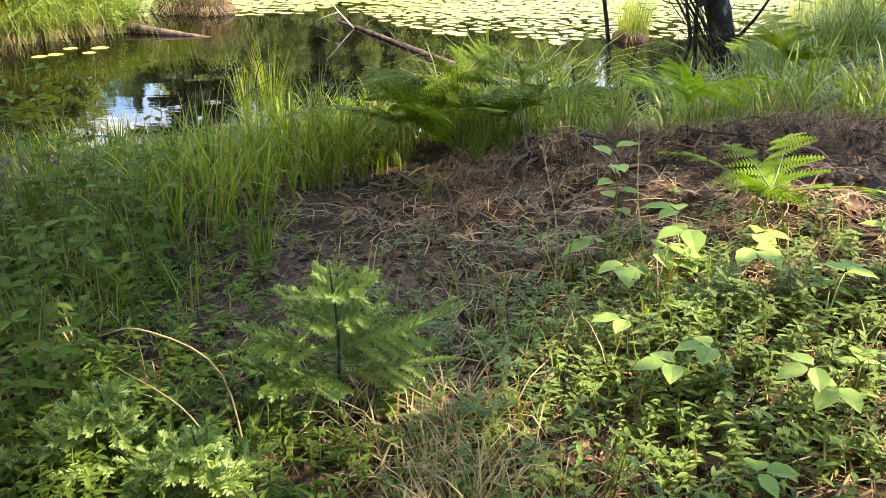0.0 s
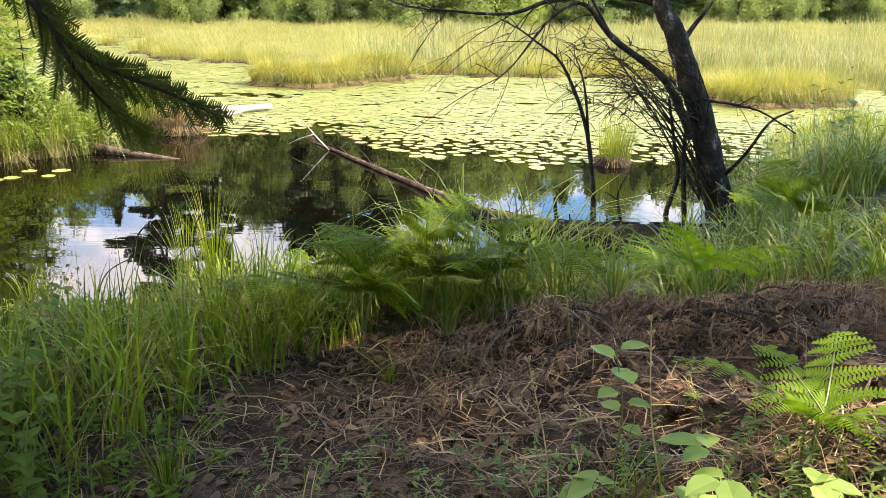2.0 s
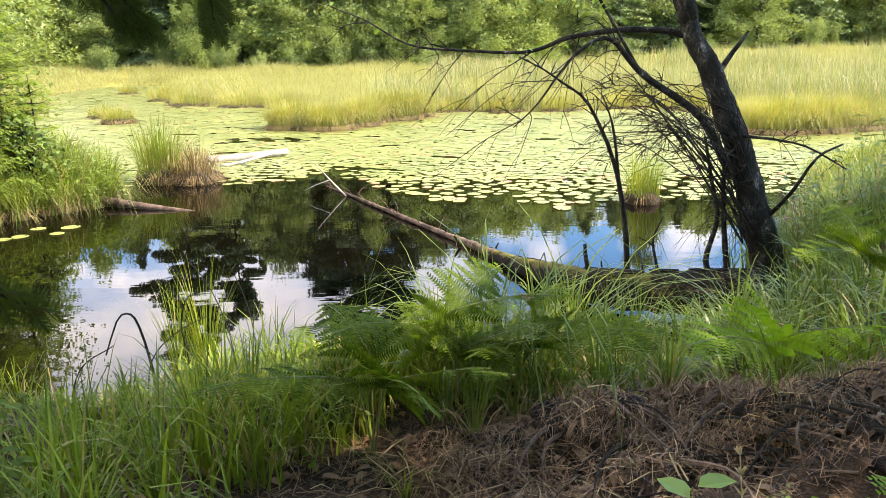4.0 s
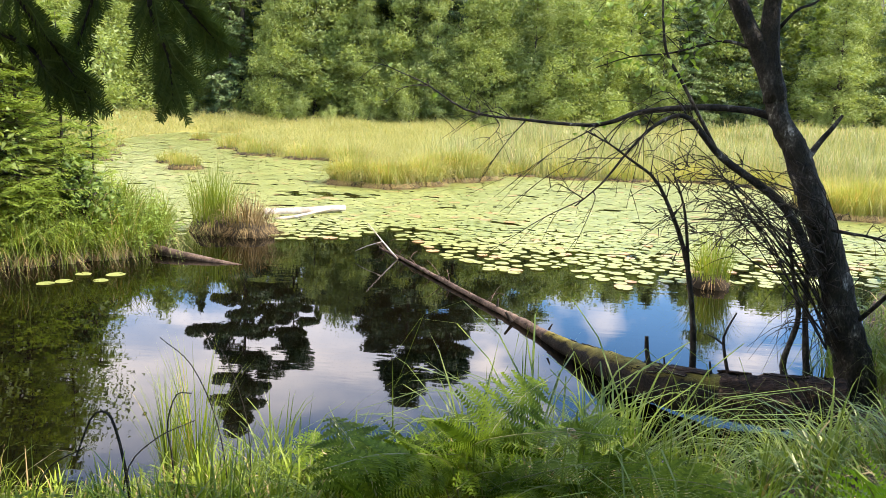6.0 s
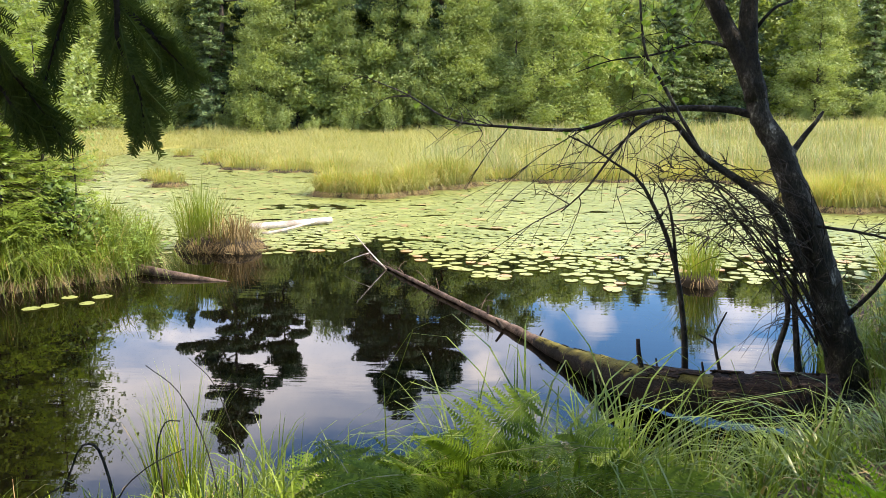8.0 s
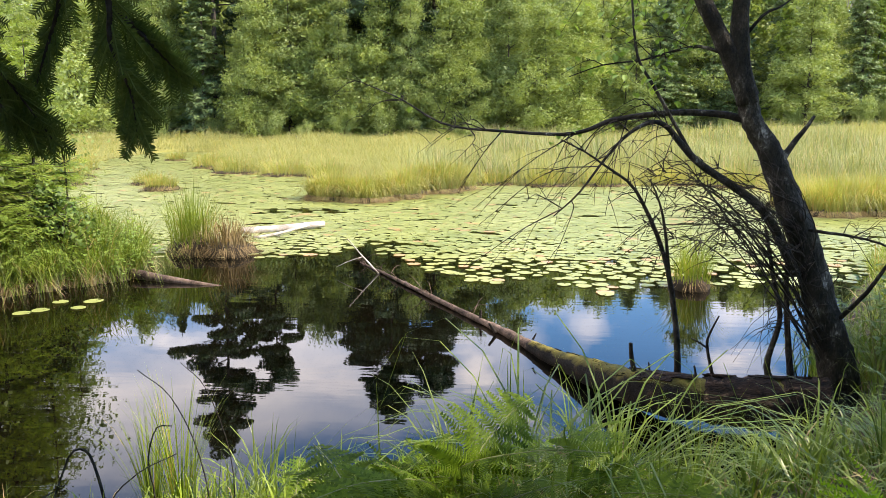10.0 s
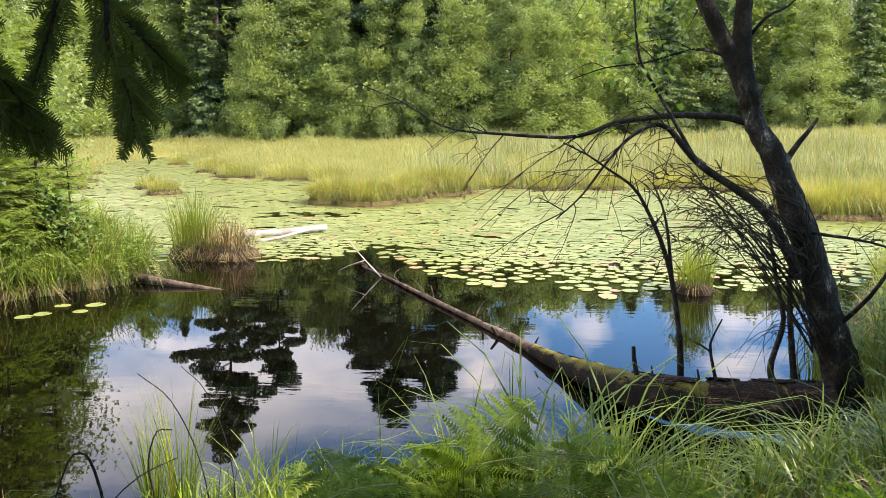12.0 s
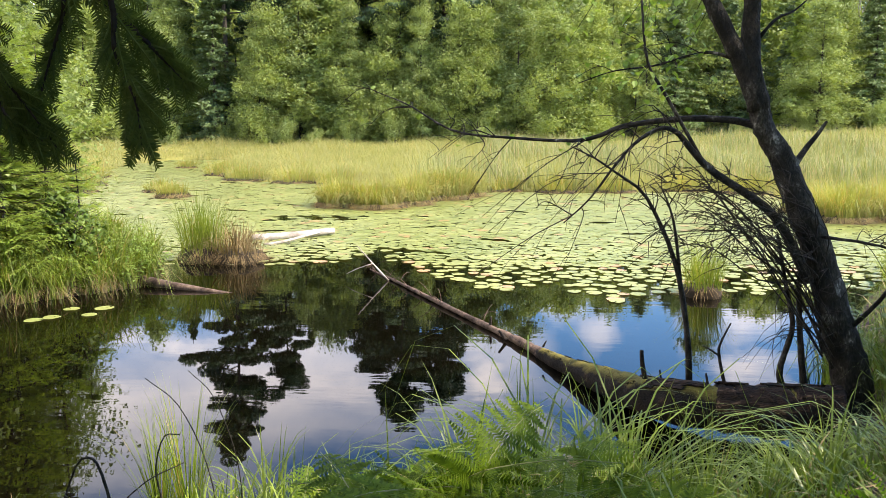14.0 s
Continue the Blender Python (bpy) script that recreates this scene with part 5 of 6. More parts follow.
def fir_seedling(x, y, tall, wide, label, seed):
    """A young fir: few whorls of fat, soft, upturned shoots."""
    rng = random.Random(seed)
    t = thing("fir_seedling", turned(x, y, h(x, y), 0), label, "seedling", "fir seedlings")
    net = Net()
    stem(net, [(0, 0, -0.04), (0.012, 0.0, tall * 0.5), (-0.006, 0.01, tall)], 0.007, 0.002, 8, 6)
    part("stem", net, M_TRUNK, t, smooth=True)
    lead = Net()
    needle_coat(lead, Vector((0.0, 0.005, tall * 0.72)), Vector((-0.006, 0.01, tall)), rng, 0.016)
    part("leader", lead, M_FIRLIGHT, t)
    for w in (0.25, 0.42, 0.58, 0.76):
        for k in range(4):
            a = k * 1.257 + w * 14 + rng.uniform(-0.3, 0.3)
            r = wide * (1.12 - w) * rng.uniform(0.55, 1.15)
            o, way = Vector((0, 0, w * tall)), Vector((math.cos(a), math.sin(a), 0))
            mid = o + way * r * 0.55 + Vector((0, 0, r * (0.05 + 0.4 * w)))
            end = o + way * r + Vector((0, 0, r * rng.uniform(-0.15, 0.2 + 0.9 * w)))
            bn = Net()
            for u, v in ((o, mid), (mid, end)):
                tube(bn, [u, v], [0.002, 0.0015], 4, 0, cap=False)
                needle_coat(bn, u, v, rng, 0.019)
            side = Vector((-way.y, way.x, 0))
            for q in (-1, 1):
                for f in ((0.3, 0.5, 0.65, 0.8) if r > 0.2 else (0.45, 0.8) if r > 0.09 else (0.6,)):
                    p = o.lerp(mid, f * 1.2) if f < 0.7 else mid
                    needle_coat(bn, p, p + (way * 0.6 + side * q * 0.75 + Vector((0, 0, 0.12 + 0.25 * w))) * r * rng.uniform(0.35, 0.55), rng, 0.018)
            part("branch", bn, M_FIRLIGHT, t)


fir_seedling(-0.10, 2.22, 0.43, 0.42, "pale green young fir seedling on the needle litter", 81)
fir_seedling(-0.60, 1.96, 0.24, 0.22, "small pale fir seedling beside bent straw", 82)
fir_seedling(-0.33, 1.80, 0.24, 0.24, "small pale fir seedling beside bent straw", 83)
fir_seedling(-0.86, 1.84, 0.20, 0.13, "small pale fir seedling in the shade", 84)


# ---- left shore ----
SHORE_TUFTS = []


def larch(x, y, tall, wide, seed, mat, label, name):
    """A young conifer with feathery boughs: every bough carries side twigs set with fine needle tufts."""
    rng = random.Random(seed)
    wood, crown = Net(), Net()
    stem(wood, [(0, 0, -0.2), (0.03, 0, tall * 0.5), (0, 0.02, tall)], 0.010 + 0.009 * tall, 0.006, 8, 7, rng=rng, wob=0.05)
    z = 0.12
    while z < tall * 0.98:
        reach = wide * (1 - z / tall) ** 0.75 + 0.06
        for k in range(rng.randint(5, 7)):
            a = rng.uniform(0, 6.28)
            r = reach * rng.uniform(0.65, 1.15)
            foot, way = Vector((0, 0, z)), Vector((math.cos(a), math.sin(a), 0))
            tip = foot + way * r + Vector((0, 0, r * rng.uniform(-0.15, 0.18)))
            mid = foot.lerp(tip, 0.55) - Vector((0, 0, 0.10 * r))
            c = stem(wood, [foot, mid, tip], 0.009, 0.003, 9, 4)
            side = Vector((-way.y, way.x, 0))
            for i in range(1, 9):
                for q in (-1, 1):
                    L = r * (0.42 - 0.030 * i) * rng.uniform(0.7, 1.2) + 0.03
                    e = c[i] + (way * 0.65 + side * q * 0.75).normalized() * L - Vector((0, 0, rng.uniform(0.0, 0.35) * L))
                    n = max(2, int(L / 0.035))
                    for s in range(n + 1):
                        p = c[i].lerp(e, s / n)
                        for f in (-1, 1):
                            d = ((e - c[i]).normalized() * 0.7 + side * f * 0.6 + way * 0.3 + Vector((0, 0, rng.uniform(-0.3, 0.4)))).normalized() * rng.uniform(0.035, 0.055)
                            u = d.cross(Vector((rng.uniform(-0.4, 0.4), rng.uniform(-0.4, 0.4), 1))).normalized() * 0.008
                            crown.face((p - u, p + u, p + d + u * 0.4, p + d - u * 0.4))
        z += rng.uniform(0.13, 0.20)
    return tree_of((wood, crown), (M_TRUNK, mat), turned(x, y, h(x, y), 0), name, label, "tree", "trees on the left shore")


larch(-7.3, 13.4, 5.2, 1.35, 91, M_LARCH, "feathery pale green young larch on the shore", "larch_tree")
larch(-8.6, 12.6, 5.5, 1.3, 92, M_SPRUCE, "dark young spruce on the shore", "spruce_tree")
larch(-8.9, 15.6, 4.6, 1.2, 93, M_LARCH, "pale green young larch on the shore", "larch_tree")
larch(-7.15, 12.2, 4.8, 1.3, 94, M_LARCH, "dense feathery young larch above the sedge", "larch_tree")
larch(-6.25, 12.7, 2.9, 0.8, 97, M_LARCH, "feathery pale green young larch above the sedge", "larch_tree")
larch(-6.75, 12.2, 4.3, 1.0, 99, M_LARCH, "feathery pale green young larch above the sedge", "larch_tree")
larch(-5.95, 12.95, 1.5, 0.5, 100, M_LARCH, "low feathery larch above the sedge", "larch_tree")
larch(-6.5, 12.1, 3.6, 0.95, 98, M_LARCH, "dense feathery young larch above the sedge", "larch_tree")
larch(-6.9, 11.7, 4.0, 1.0, 90, M_LARCH, "dense feathery young larch above the sedge", "larch_tree")
rng = random.Random(95)
nets = broadleaf_net(rng, 8.5, 2.2, 42000, 0.045)
tree_of(nets, (M_TRUNK, M_CROWN), turned(-8.3, 12.2, 0.3, 0), "alder_tree", "leafy dark alder on the shore", "tree", "trees on the left shore")


for i, (x, y, tall, wide, n, label) in enumerate(((-5.8, 12.6, 0.9, 0.4, 1500, "low leafy alder bush above the sedge"),)):
    rng = random.Random(960 + i)
    tree_of(broadleaf_net(rng, tall, wide, n, 0.05), (M_TRUNK, M_ALDER), turned(x, y, h(x, y), 0), "alder_bush", label, "shrub", "bushes on the left shore")


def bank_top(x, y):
    """The height that the sedge reaches on the near bank: fitted to the camera's view, it falls towards the water."""
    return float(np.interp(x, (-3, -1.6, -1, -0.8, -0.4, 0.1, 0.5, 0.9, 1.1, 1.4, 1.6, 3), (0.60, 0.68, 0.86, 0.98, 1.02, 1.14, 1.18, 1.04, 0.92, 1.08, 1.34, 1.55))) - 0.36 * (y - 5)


def shore_grass(name, label, mat, seed, count, where, length, width, flop, segs=5, straw=0.0, kind="stuff", top=None):
    """Blades rooted on the ground wherever where(rng) gives a place; tufted, not even."""
    rng = random.Random(seed)
    net = Net()
    got = 0
    while got < count:
        x, y, lean = where(rng)
        z = h(x, y)
        if z < -0.12:
            continue
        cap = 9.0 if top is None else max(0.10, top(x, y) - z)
        tuft = rng.randint(6, 14)
        a0 = rng.uniform(0, 6.28)
        size = rng.uniform(0.75, 1.15)
        for i in range(tuft):
            a = a0 + rng.gauss(0, 1.1) if lean is None else math.atan2(lean[1], lean[0]) + rng.gauss(0, 0.8)
            foot = Vector((x + rng.gauss(0, 0.03), y + rng.gauss(0, 0.03), z - 0.02))
            blade(net, foot, Vector((math.cos(a), math.sin(a), 0)), min(rng.uniform(*length) * size, cap * rng.uniform(0.6, 1.08)), rng.uniform(*width), rng.uniform(*flop), segs, 1 if rng.random() < straw else 0)
        got += tuft
    ob = part(name, net, [mat, M_STRAW])
    return tagged(ob, label, "grass", kind=kind)


def left_edge(y):
    """Where the left shore meets the water."""
    return -4.88 - (0.92 * (12.8 - y) if y < 12.8 else 0.45 * (y - 12.8))


def left_shore(rng):
    y = rng.uniform(10.6, 15.6)
    x = left_edge(y) - abs(rng.gauss(0, 1.0)) * (rng.random() < 0.8)
    return x, y, (0.6, -0.7) if rng.random() < 0.6 else None


shore_grass("shore_sedge", "long drooping green sedge on the left shore", M_SHORE, 101, 2300, left_shore, (0.45, 1.05), (0.007, 0.013), (0.35, 1.3))
shore_grass("shore_sedge", "hanging dead brown sedge over the dark edge of the shore", M_ROOT, 103, 110, lambda r: (lambda y: (left_edge(y) + 0.05 - 0.2 * r.random(), y, (0.6, -0.8)))(r.uniform(11.0, 14.2)), (0.25, 0.6), (0.006, 0.012), (1.1, 1.5))


def far_shores(rng):
    if rng.random() < 0.5:
        y = rng.uniform(8.2, 16.0)
        return 2.9 + 0.42 * (y - 8.2) + abs(rng.gauss(0, 1.3)), y, None
    y = rng.uniform(15, 30)
    return -5.8 - 0.55 * (y - 14) - abs(rng.gauss(0, 1.6)), y, None


shore_grass("shore_sedge", "green sedge along the pond's sides", M_SHORE, 102, 9000, far_shores, (0.25, 0.75), (0.009, 0.016), (0.3, 1.1))


LEAF_MESHES = {}


def herb_leaf(mat, k):
    """One of four shared leaf meshes of unit length in a material."""
    if (mat.name, k) not in LEAF_MESHES:
        net = Net()
        leaf(net, Vector((0, 0, 0)), Vector((1, 0, 0)), Vector((0, 0, 1)), 1.0, 0.62, 0, curl=0.05 + 0.1 * k)
        LEAF_MESHES[mat.name, k] = net.mesh("leaf", [mat])
    return LEAF_MESHES[mat.name, k]


def herb(x, y, tall, count, mat, label, seed, size=(0.05, 0.09), spreadr=0.25, name="leafy_herb", group="", stems=5, category="plant", z=None):
    """Upright shoots with oval leaves up their stems."""
    rng = random.Random(seed)
    t = thing(name, turned(x, y, h(x, y) if z is None else z, 0), label, category, group)
    for k in range(stems):
        a = rng.uniform(0, 6.28)
        tip = Vector((math.cos(a) * spreadr * rng.uniform(0.3, 1), math.sin(a) * spreadr * rng.uniform(0.3, 1), tall * rng.uniform(0.7, 1.05)))
        foot = Vector((math.cos(a) * spreadr * 0.2, math.sin(a) * spreadr * 0.2, -0.02))
        net = Net()
        c = stem(net, [foot, foot.lerp(tip, 0.55) + Vector((0, 0, 0.08 * tall)), tip], 0.0035, 0.0012, 9, 5)
        sprig = part("shoot", net, M_FERNSTALK, t)
        for i in range(count):
            way = (rand_dir(rng, 0.35) + Vector((0, 0, 0.15))).normalized()
            side = way.cross(Vector((0, 0, 1))).normalized()
            L = rng.uniform(*size)
            turn = Matrix((way, -side, side.cross(way))).transposed().to_4x4()
            ob = new("leaf", herb_leaf(mat, rng.randrange(4)))
            ob.parent = sprig
            ob.matrix_basis = Matrix.Translation(c[rng.randint(2, 8)]) @ turn @ Matrix.Diagonal((L, L * rng.uniform(0.8, 1.2), L, 1))
    return t


for i, (x, y, tall) in enumerate(((-5.5, 12.7, 0.5), (-5.9, 12.0, 0.55), (-6.3, 12.6, 0.6), (-5.4, 13.4, 0.45), (-6.6, 11.7, 0.6))):
    herb(x, y, tall, 9, M_BROAD, "yellow-green leafy herb among the shore sedge", 110 + i, (0.045, 0.09), 0.32, group="shore herbs", stems=6)
rng = random.Random(119)
for i in range(26):
    y = rng.uniform(11.2, 13.8)
    x = left_edge(y) - rng.uniform(0.02, 0.9)
    herb(x, y, rng.uniform(0.3, 0.75), 11, M_HERB if i % 2 else M_BROAD, "leafy green herb among drooping sedge on the shore", 500 + i, (0.04, 0.085), 0.34, group="shore herbs", stems=6)


for i, y in enumerate((11.7, 12.1, 12.4, 12.6, 12.85, 13.1)):
    herb(left_edge(y) + 0.06, y, 0.42, 10, M_BROAD, "yellow-green leafy herb overhanging the water's edge", 540 + i, (0.05, 0.09), 0.26, group="herbs at the water's edge", stems=5, z=0.04)
rng = random.Random(118)
for i in range(32):
    y = rng.uniform(11.2, 13.7)
    x = left_edge(y) + 0.04 - abs(rng.gauss(0, 0.35))
    tuft_at = (x, y, rng.uniform(0.6, 0.95), rng.randint(34, 60), 520 + i)
    SHORE_TUFTS.append(tuft_at)


# ---- the near bank ----
def bank_left(rng):
    y = 3.2 + 2.8 * rng.random() ** 0.8
    x = -0.1 - 0.6 * max(0.0, 4.4 - y) + 0.45 * (y > 4.6) - 3.6 * rng.random() ** 1.3
    return x, y, None


def bank_mid(rng):
    return rng.uniform(-0.4, 1.5), rng.uniform(4.42, 6.35), None


def bank_right(rng):
    return rng.uniform(0.9, 4.6), rng.uniform(4.42, 7.2), (-0.8, 0.1) if rng.random() < 0.5 else None


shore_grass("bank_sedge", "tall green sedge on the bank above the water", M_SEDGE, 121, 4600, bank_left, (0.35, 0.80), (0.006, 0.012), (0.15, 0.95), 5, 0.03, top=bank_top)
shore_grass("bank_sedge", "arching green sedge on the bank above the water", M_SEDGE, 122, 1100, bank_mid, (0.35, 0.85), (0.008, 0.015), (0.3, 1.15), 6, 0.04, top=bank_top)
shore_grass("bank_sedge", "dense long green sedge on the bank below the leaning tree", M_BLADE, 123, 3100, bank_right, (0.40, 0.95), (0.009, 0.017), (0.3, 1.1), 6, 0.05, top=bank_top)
for i, (x, y) in enumerate(((2.95, 7.9), (3.3, 8.2), (3.1, 8.8), (3.7, 8.6), (3.5, 7.6), (4.0, 9.3))):
    herb(x, y, 0.95, 9, M_HERB, "leafy green bush shoots behind the leaning tree", 560 + i, (0.05, 0.09), 0.4, group="bush shoots on the bank", stems=7)
shore_grass("bank_sedge", "dark green sedge round the foot of the leaning tree", M_BLADE, 127, 1700, lambda r: (r.uniform(2.75, 4.6), r.uniform(7.4, 9.6), None), (0.4, 0.85), (0.008, 0.015), (0.3, 1.1), 5, 0.05)
shore_grass("short_grass", "short grass and straw on the shaded bank", M_SEDGE, 124, 1500, lambda r: (r.gauss(-1.45, 0.6), r.gauss(3.1, 0.8), None), (0.12, 0.38), (0.003, 0.006), (0.2, 0.9), 4, 0.25)
shore_grass("short_grass", "dry yellow grass on the needle litter", M_SEDGE, 126, 700, lambda r: (r.gauss(0.20, 0.13), r.gauss(1.95, 0.22), None), (0.06, 0.24), (0.003, 0.006), (0.3, 1.1), 4, 0.85)
shore_grass("short_grass", "sparse green grass on the needle litter", M_SEDGE, 125, 800, lambda r: (r.gauss(0.60, 0.40), r.uniform(1.7, 3.0), None), (0.08, 0.26), (0.003, 0.006), (0.2, 0.9), 4, 0.3)


def tuft(x, y, tall, blades, seed, label, mat=None, flop=0.6, width=0.0045, group="grass tufts", least=0.08):
    rng = random.Random(seed)
    net, dry = Net(), Net()
    for i in range(blades):
        a = rng.uniform(0, 6.28)
        blade(net, Vector((math.cos(a) * 0.03 * rng.random(), math.sin(a) * 0.03 * rng.random(), -0.02)), Vector((math.cos(a), math.sin(a), 0)), tall * rng.uniform(0.6, 1.1), width, rng.uniform(least, flop), 6)
    for i in range(blades):
        a = rng.uniform(0, 6.28)
        blade(dry, Vector((math.cos(a) * 0.05 * rng.random(), math.sin(a) * 0.05 * rng.random(), -0.01)), Vector((math.cos(a), math.sin(a), 0)), tall * rng.uniform(0.15, 0.35), width, rng.uniform(0.5, 1.0), 4)
    t = thing("grass_tuft", turned(x, y, h(x, y), 0), label, "grass tuft", group)
    part("grass", net, mat or M_SEDGE, t)
    part("dead_grass", dry, M_STRAW, t, "dry yellow blades")
    return t


for i, (x, y, tall, n, s) in enumerate(SHORE_TUFTS):
    tuft(x, y, tall, n, s, "dark green arching sedge clump hanging over the water", M_SEDGE if i % 3 else M_BLADE, 1.2, 0.010, "sedge clumps on the shore")
tuft(-0.52, 3.12, 0.34, 34, 131, "green grass tuft with a dry yellow base on the litter")
tuft(-0.85, 4.75, 0.66, 90, 132, "tall upright sedge tuft standing over the water", flop=0.35)
tuft(-1.05, 4.95, 0.60, 80, 133, "tall upright sedge tuft standing over the water", flop=0.45)
tuft(0.05, 3.9, 0.22, 22, 134, "small grass tuft on the litter", flop=0.7)
rng = random.Random(139)
for i in range(38):
    x = rng.uniform(-0.7, 3.4) if i < 26 else rng.uniform(0.1, 1.2)
    y = 5.15 + 0.30 * max(0.0, x - 1.2) + rng.uniform(-0.25, 0.55)
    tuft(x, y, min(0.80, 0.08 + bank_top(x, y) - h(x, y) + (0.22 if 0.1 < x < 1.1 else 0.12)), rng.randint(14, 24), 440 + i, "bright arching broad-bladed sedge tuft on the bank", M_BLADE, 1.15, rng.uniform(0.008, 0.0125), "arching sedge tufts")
for i in range(16):
    x = rng.uniform(-0.75, 0.85)
    tuft(x, rng.uniform(4.25, 4.75), rng.uniform(0.42, 0.62), rng.randint(8, 14), 640 + i, "slender arching sedge tuft among bracken", M_BLADE, 0.9, rng.uniform(0.006, 0.010), "sedge tufts among bracken")
for i in range(18):
    x = rng.uniform(0.8, 2.9)
    tuft(x, rng.uniform(4.28, 4.6), rng.uniform(0.3, 0.45), rng.randint(14, 24), 600 + i, "arching green sedge tuft behind the mound", M_BLADE if i % 2 else M_SEDGE, 1.0, rng.uniform(0.007, 0.011), "sedge tufts behind the mound")
for i in range(30):
    y = rng.uniform(3.6, 4.9)
    x = -0.25 - 0.5 * max(0.0, 4.4 - y) - 1.9 * rng.random() ** 1.3
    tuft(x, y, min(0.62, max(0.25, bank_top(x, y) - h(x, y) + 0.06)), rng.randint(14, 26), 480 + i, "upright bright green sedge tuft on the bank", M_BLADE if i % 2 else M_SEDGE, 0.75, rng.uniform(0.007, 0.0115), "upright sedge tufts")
for i in range(9):
    tuft(rng.uniform(0.25, 1.0), rng.uniform(4.85, 5.15), rng.uniform(0.95, 1.25), rng.randint(5, 9), 700 + i, "long bright sedge blades arching over the water", M_BLADE, 1.35, rng.uniform(0.008, 0.011), "long arching sedge tufts", 0.95)
tuft(0.75, 5.3, 0.62, 46, 135, "arching sedge tuft in front of the log", flop=1.0)
tuft(1.1, 5.5, 0.66, 46, 136, "arching sedge tuft in front of the log", flop=1.0)
tuft(0.35, 5.1, 0.62, 40, 137, "arching sedge tuft in front of the log", flop=1.0)


def straw_stalk(pts, label, seed, r=0.0022, mat=None, head=True):
    """A single dry stalk, some with a seed head."""
    base = Vector(pts[0])
    t = thing("dry_stalk", turned(*base, 0), label, "dry stalk", "dry stalks")
    net = Net()
    c = stem(net, [Vector(p) - base for p in pts], r, r * 0.5, 14, 5)
    part("stalk", net, mat or M_STRAW, t)
    if head:
        rng = random.Random(seed)
        hn = Net()
        for i in range(26):
            p = c[rng.randint(10, 13)]
            leaf(hn, p, (c[13] - c[9]).normalized() + rand_dir(rng) * 0.5, Vector((0, 0, 1)), 0.022, 0.006)
        part("seed_head", hn, M_STRAW, t)
    return t


straw_stalk([(0.53, 2.85, 0.86), (0.52, 2.88, 1.1), (0.47, 2.95, 1.32)], "pale dry grass stalk with a thin seed head", 1, 0.003)
straw_stalk([(0.83, 2.9, 0.95), (0.80, 3.0, 1.15), (0.80, 3.1, 1.38)], "pale dry grass stalk with a thin seed head", 2, 0.003)
straw_stalk([(0.56, 2.78, 0.86), (0.50, 2.80, 1.0), (0.44, 2.82, 1.12)], "pale dry grass stalk with a thin seed head", 3, 0.003)
straw_stalk([(-0.28, 2.0, 0.78), (-0.36, 2.08, 1.02), (-0.55, 2.12, 1.10), (-0.68, 2.15, 1.06)], "bent dry straw arching over the litter", 4, 0.0028, head=False)
straw_stalk([(-0.30, 1.95, 0.78), (-0.42, 2.0, 0.95), (-0.60, 2.06, 1.03)], "bent dry straw arching over the litter", 5, 0.0028, head=False)
straw_stalk([(-0.40, 1.92, 0.78), (-0.58, 1.95, 0.87), (-0.78, 1.99, 0.90)], "bent dry straw arching over the litter", 6, 0.0028, head=False)
REED = "thick dark bent reed stalk over the water"
for i, (pts, r) in enumerate((([(-0.93, 4.45, 0.70), (-0.945, 4.45, 0.90), (-0.968, 4.45, 1.076), (-0.997, 4.45, 1.193), (-1.027, 4.45, 1.225), (-1.071, 4.45, 1.20), (-1.13, 4.45, 1.06)], 0.0065),
                              ([(-1.02, 4.5, 0.68), (-0.987, 4.5, 0.99), (-0.883, 4.5, 1.122), (-0.743, 4.5, 1.20)], 0.0035),
                              ([(-0.87, 4.6, 0.68), (-0.872, 4.6, 1.0), (-0.889, 4.6, 1.122), (-0.855, 4.6, 1.238), (-0.80, 4.6, 1.25)], 0.004),
                              ([(-1.30, 4.4, 0.68), (-1.25, 4.45, 0.98), (-1.12, 4.5, 1.08)], 0.004),
                              ([(-0.66, 4.6, 0.70), (-0.70, 4.6, 1.1), (-0.80, 4.62, 1.33), (-0.93, 4.65, 1.42)], 0.0028),
                              ([(-0.62, 4.6, 0.70), (-0.60, 4.6, 1.1), (-0.68, 4.62, 1.36), (-0.78, 4.65, 1.45)], 0.0024))):
    straw_stalk(pts, REED, 7 + i, r, M_BARK, False)


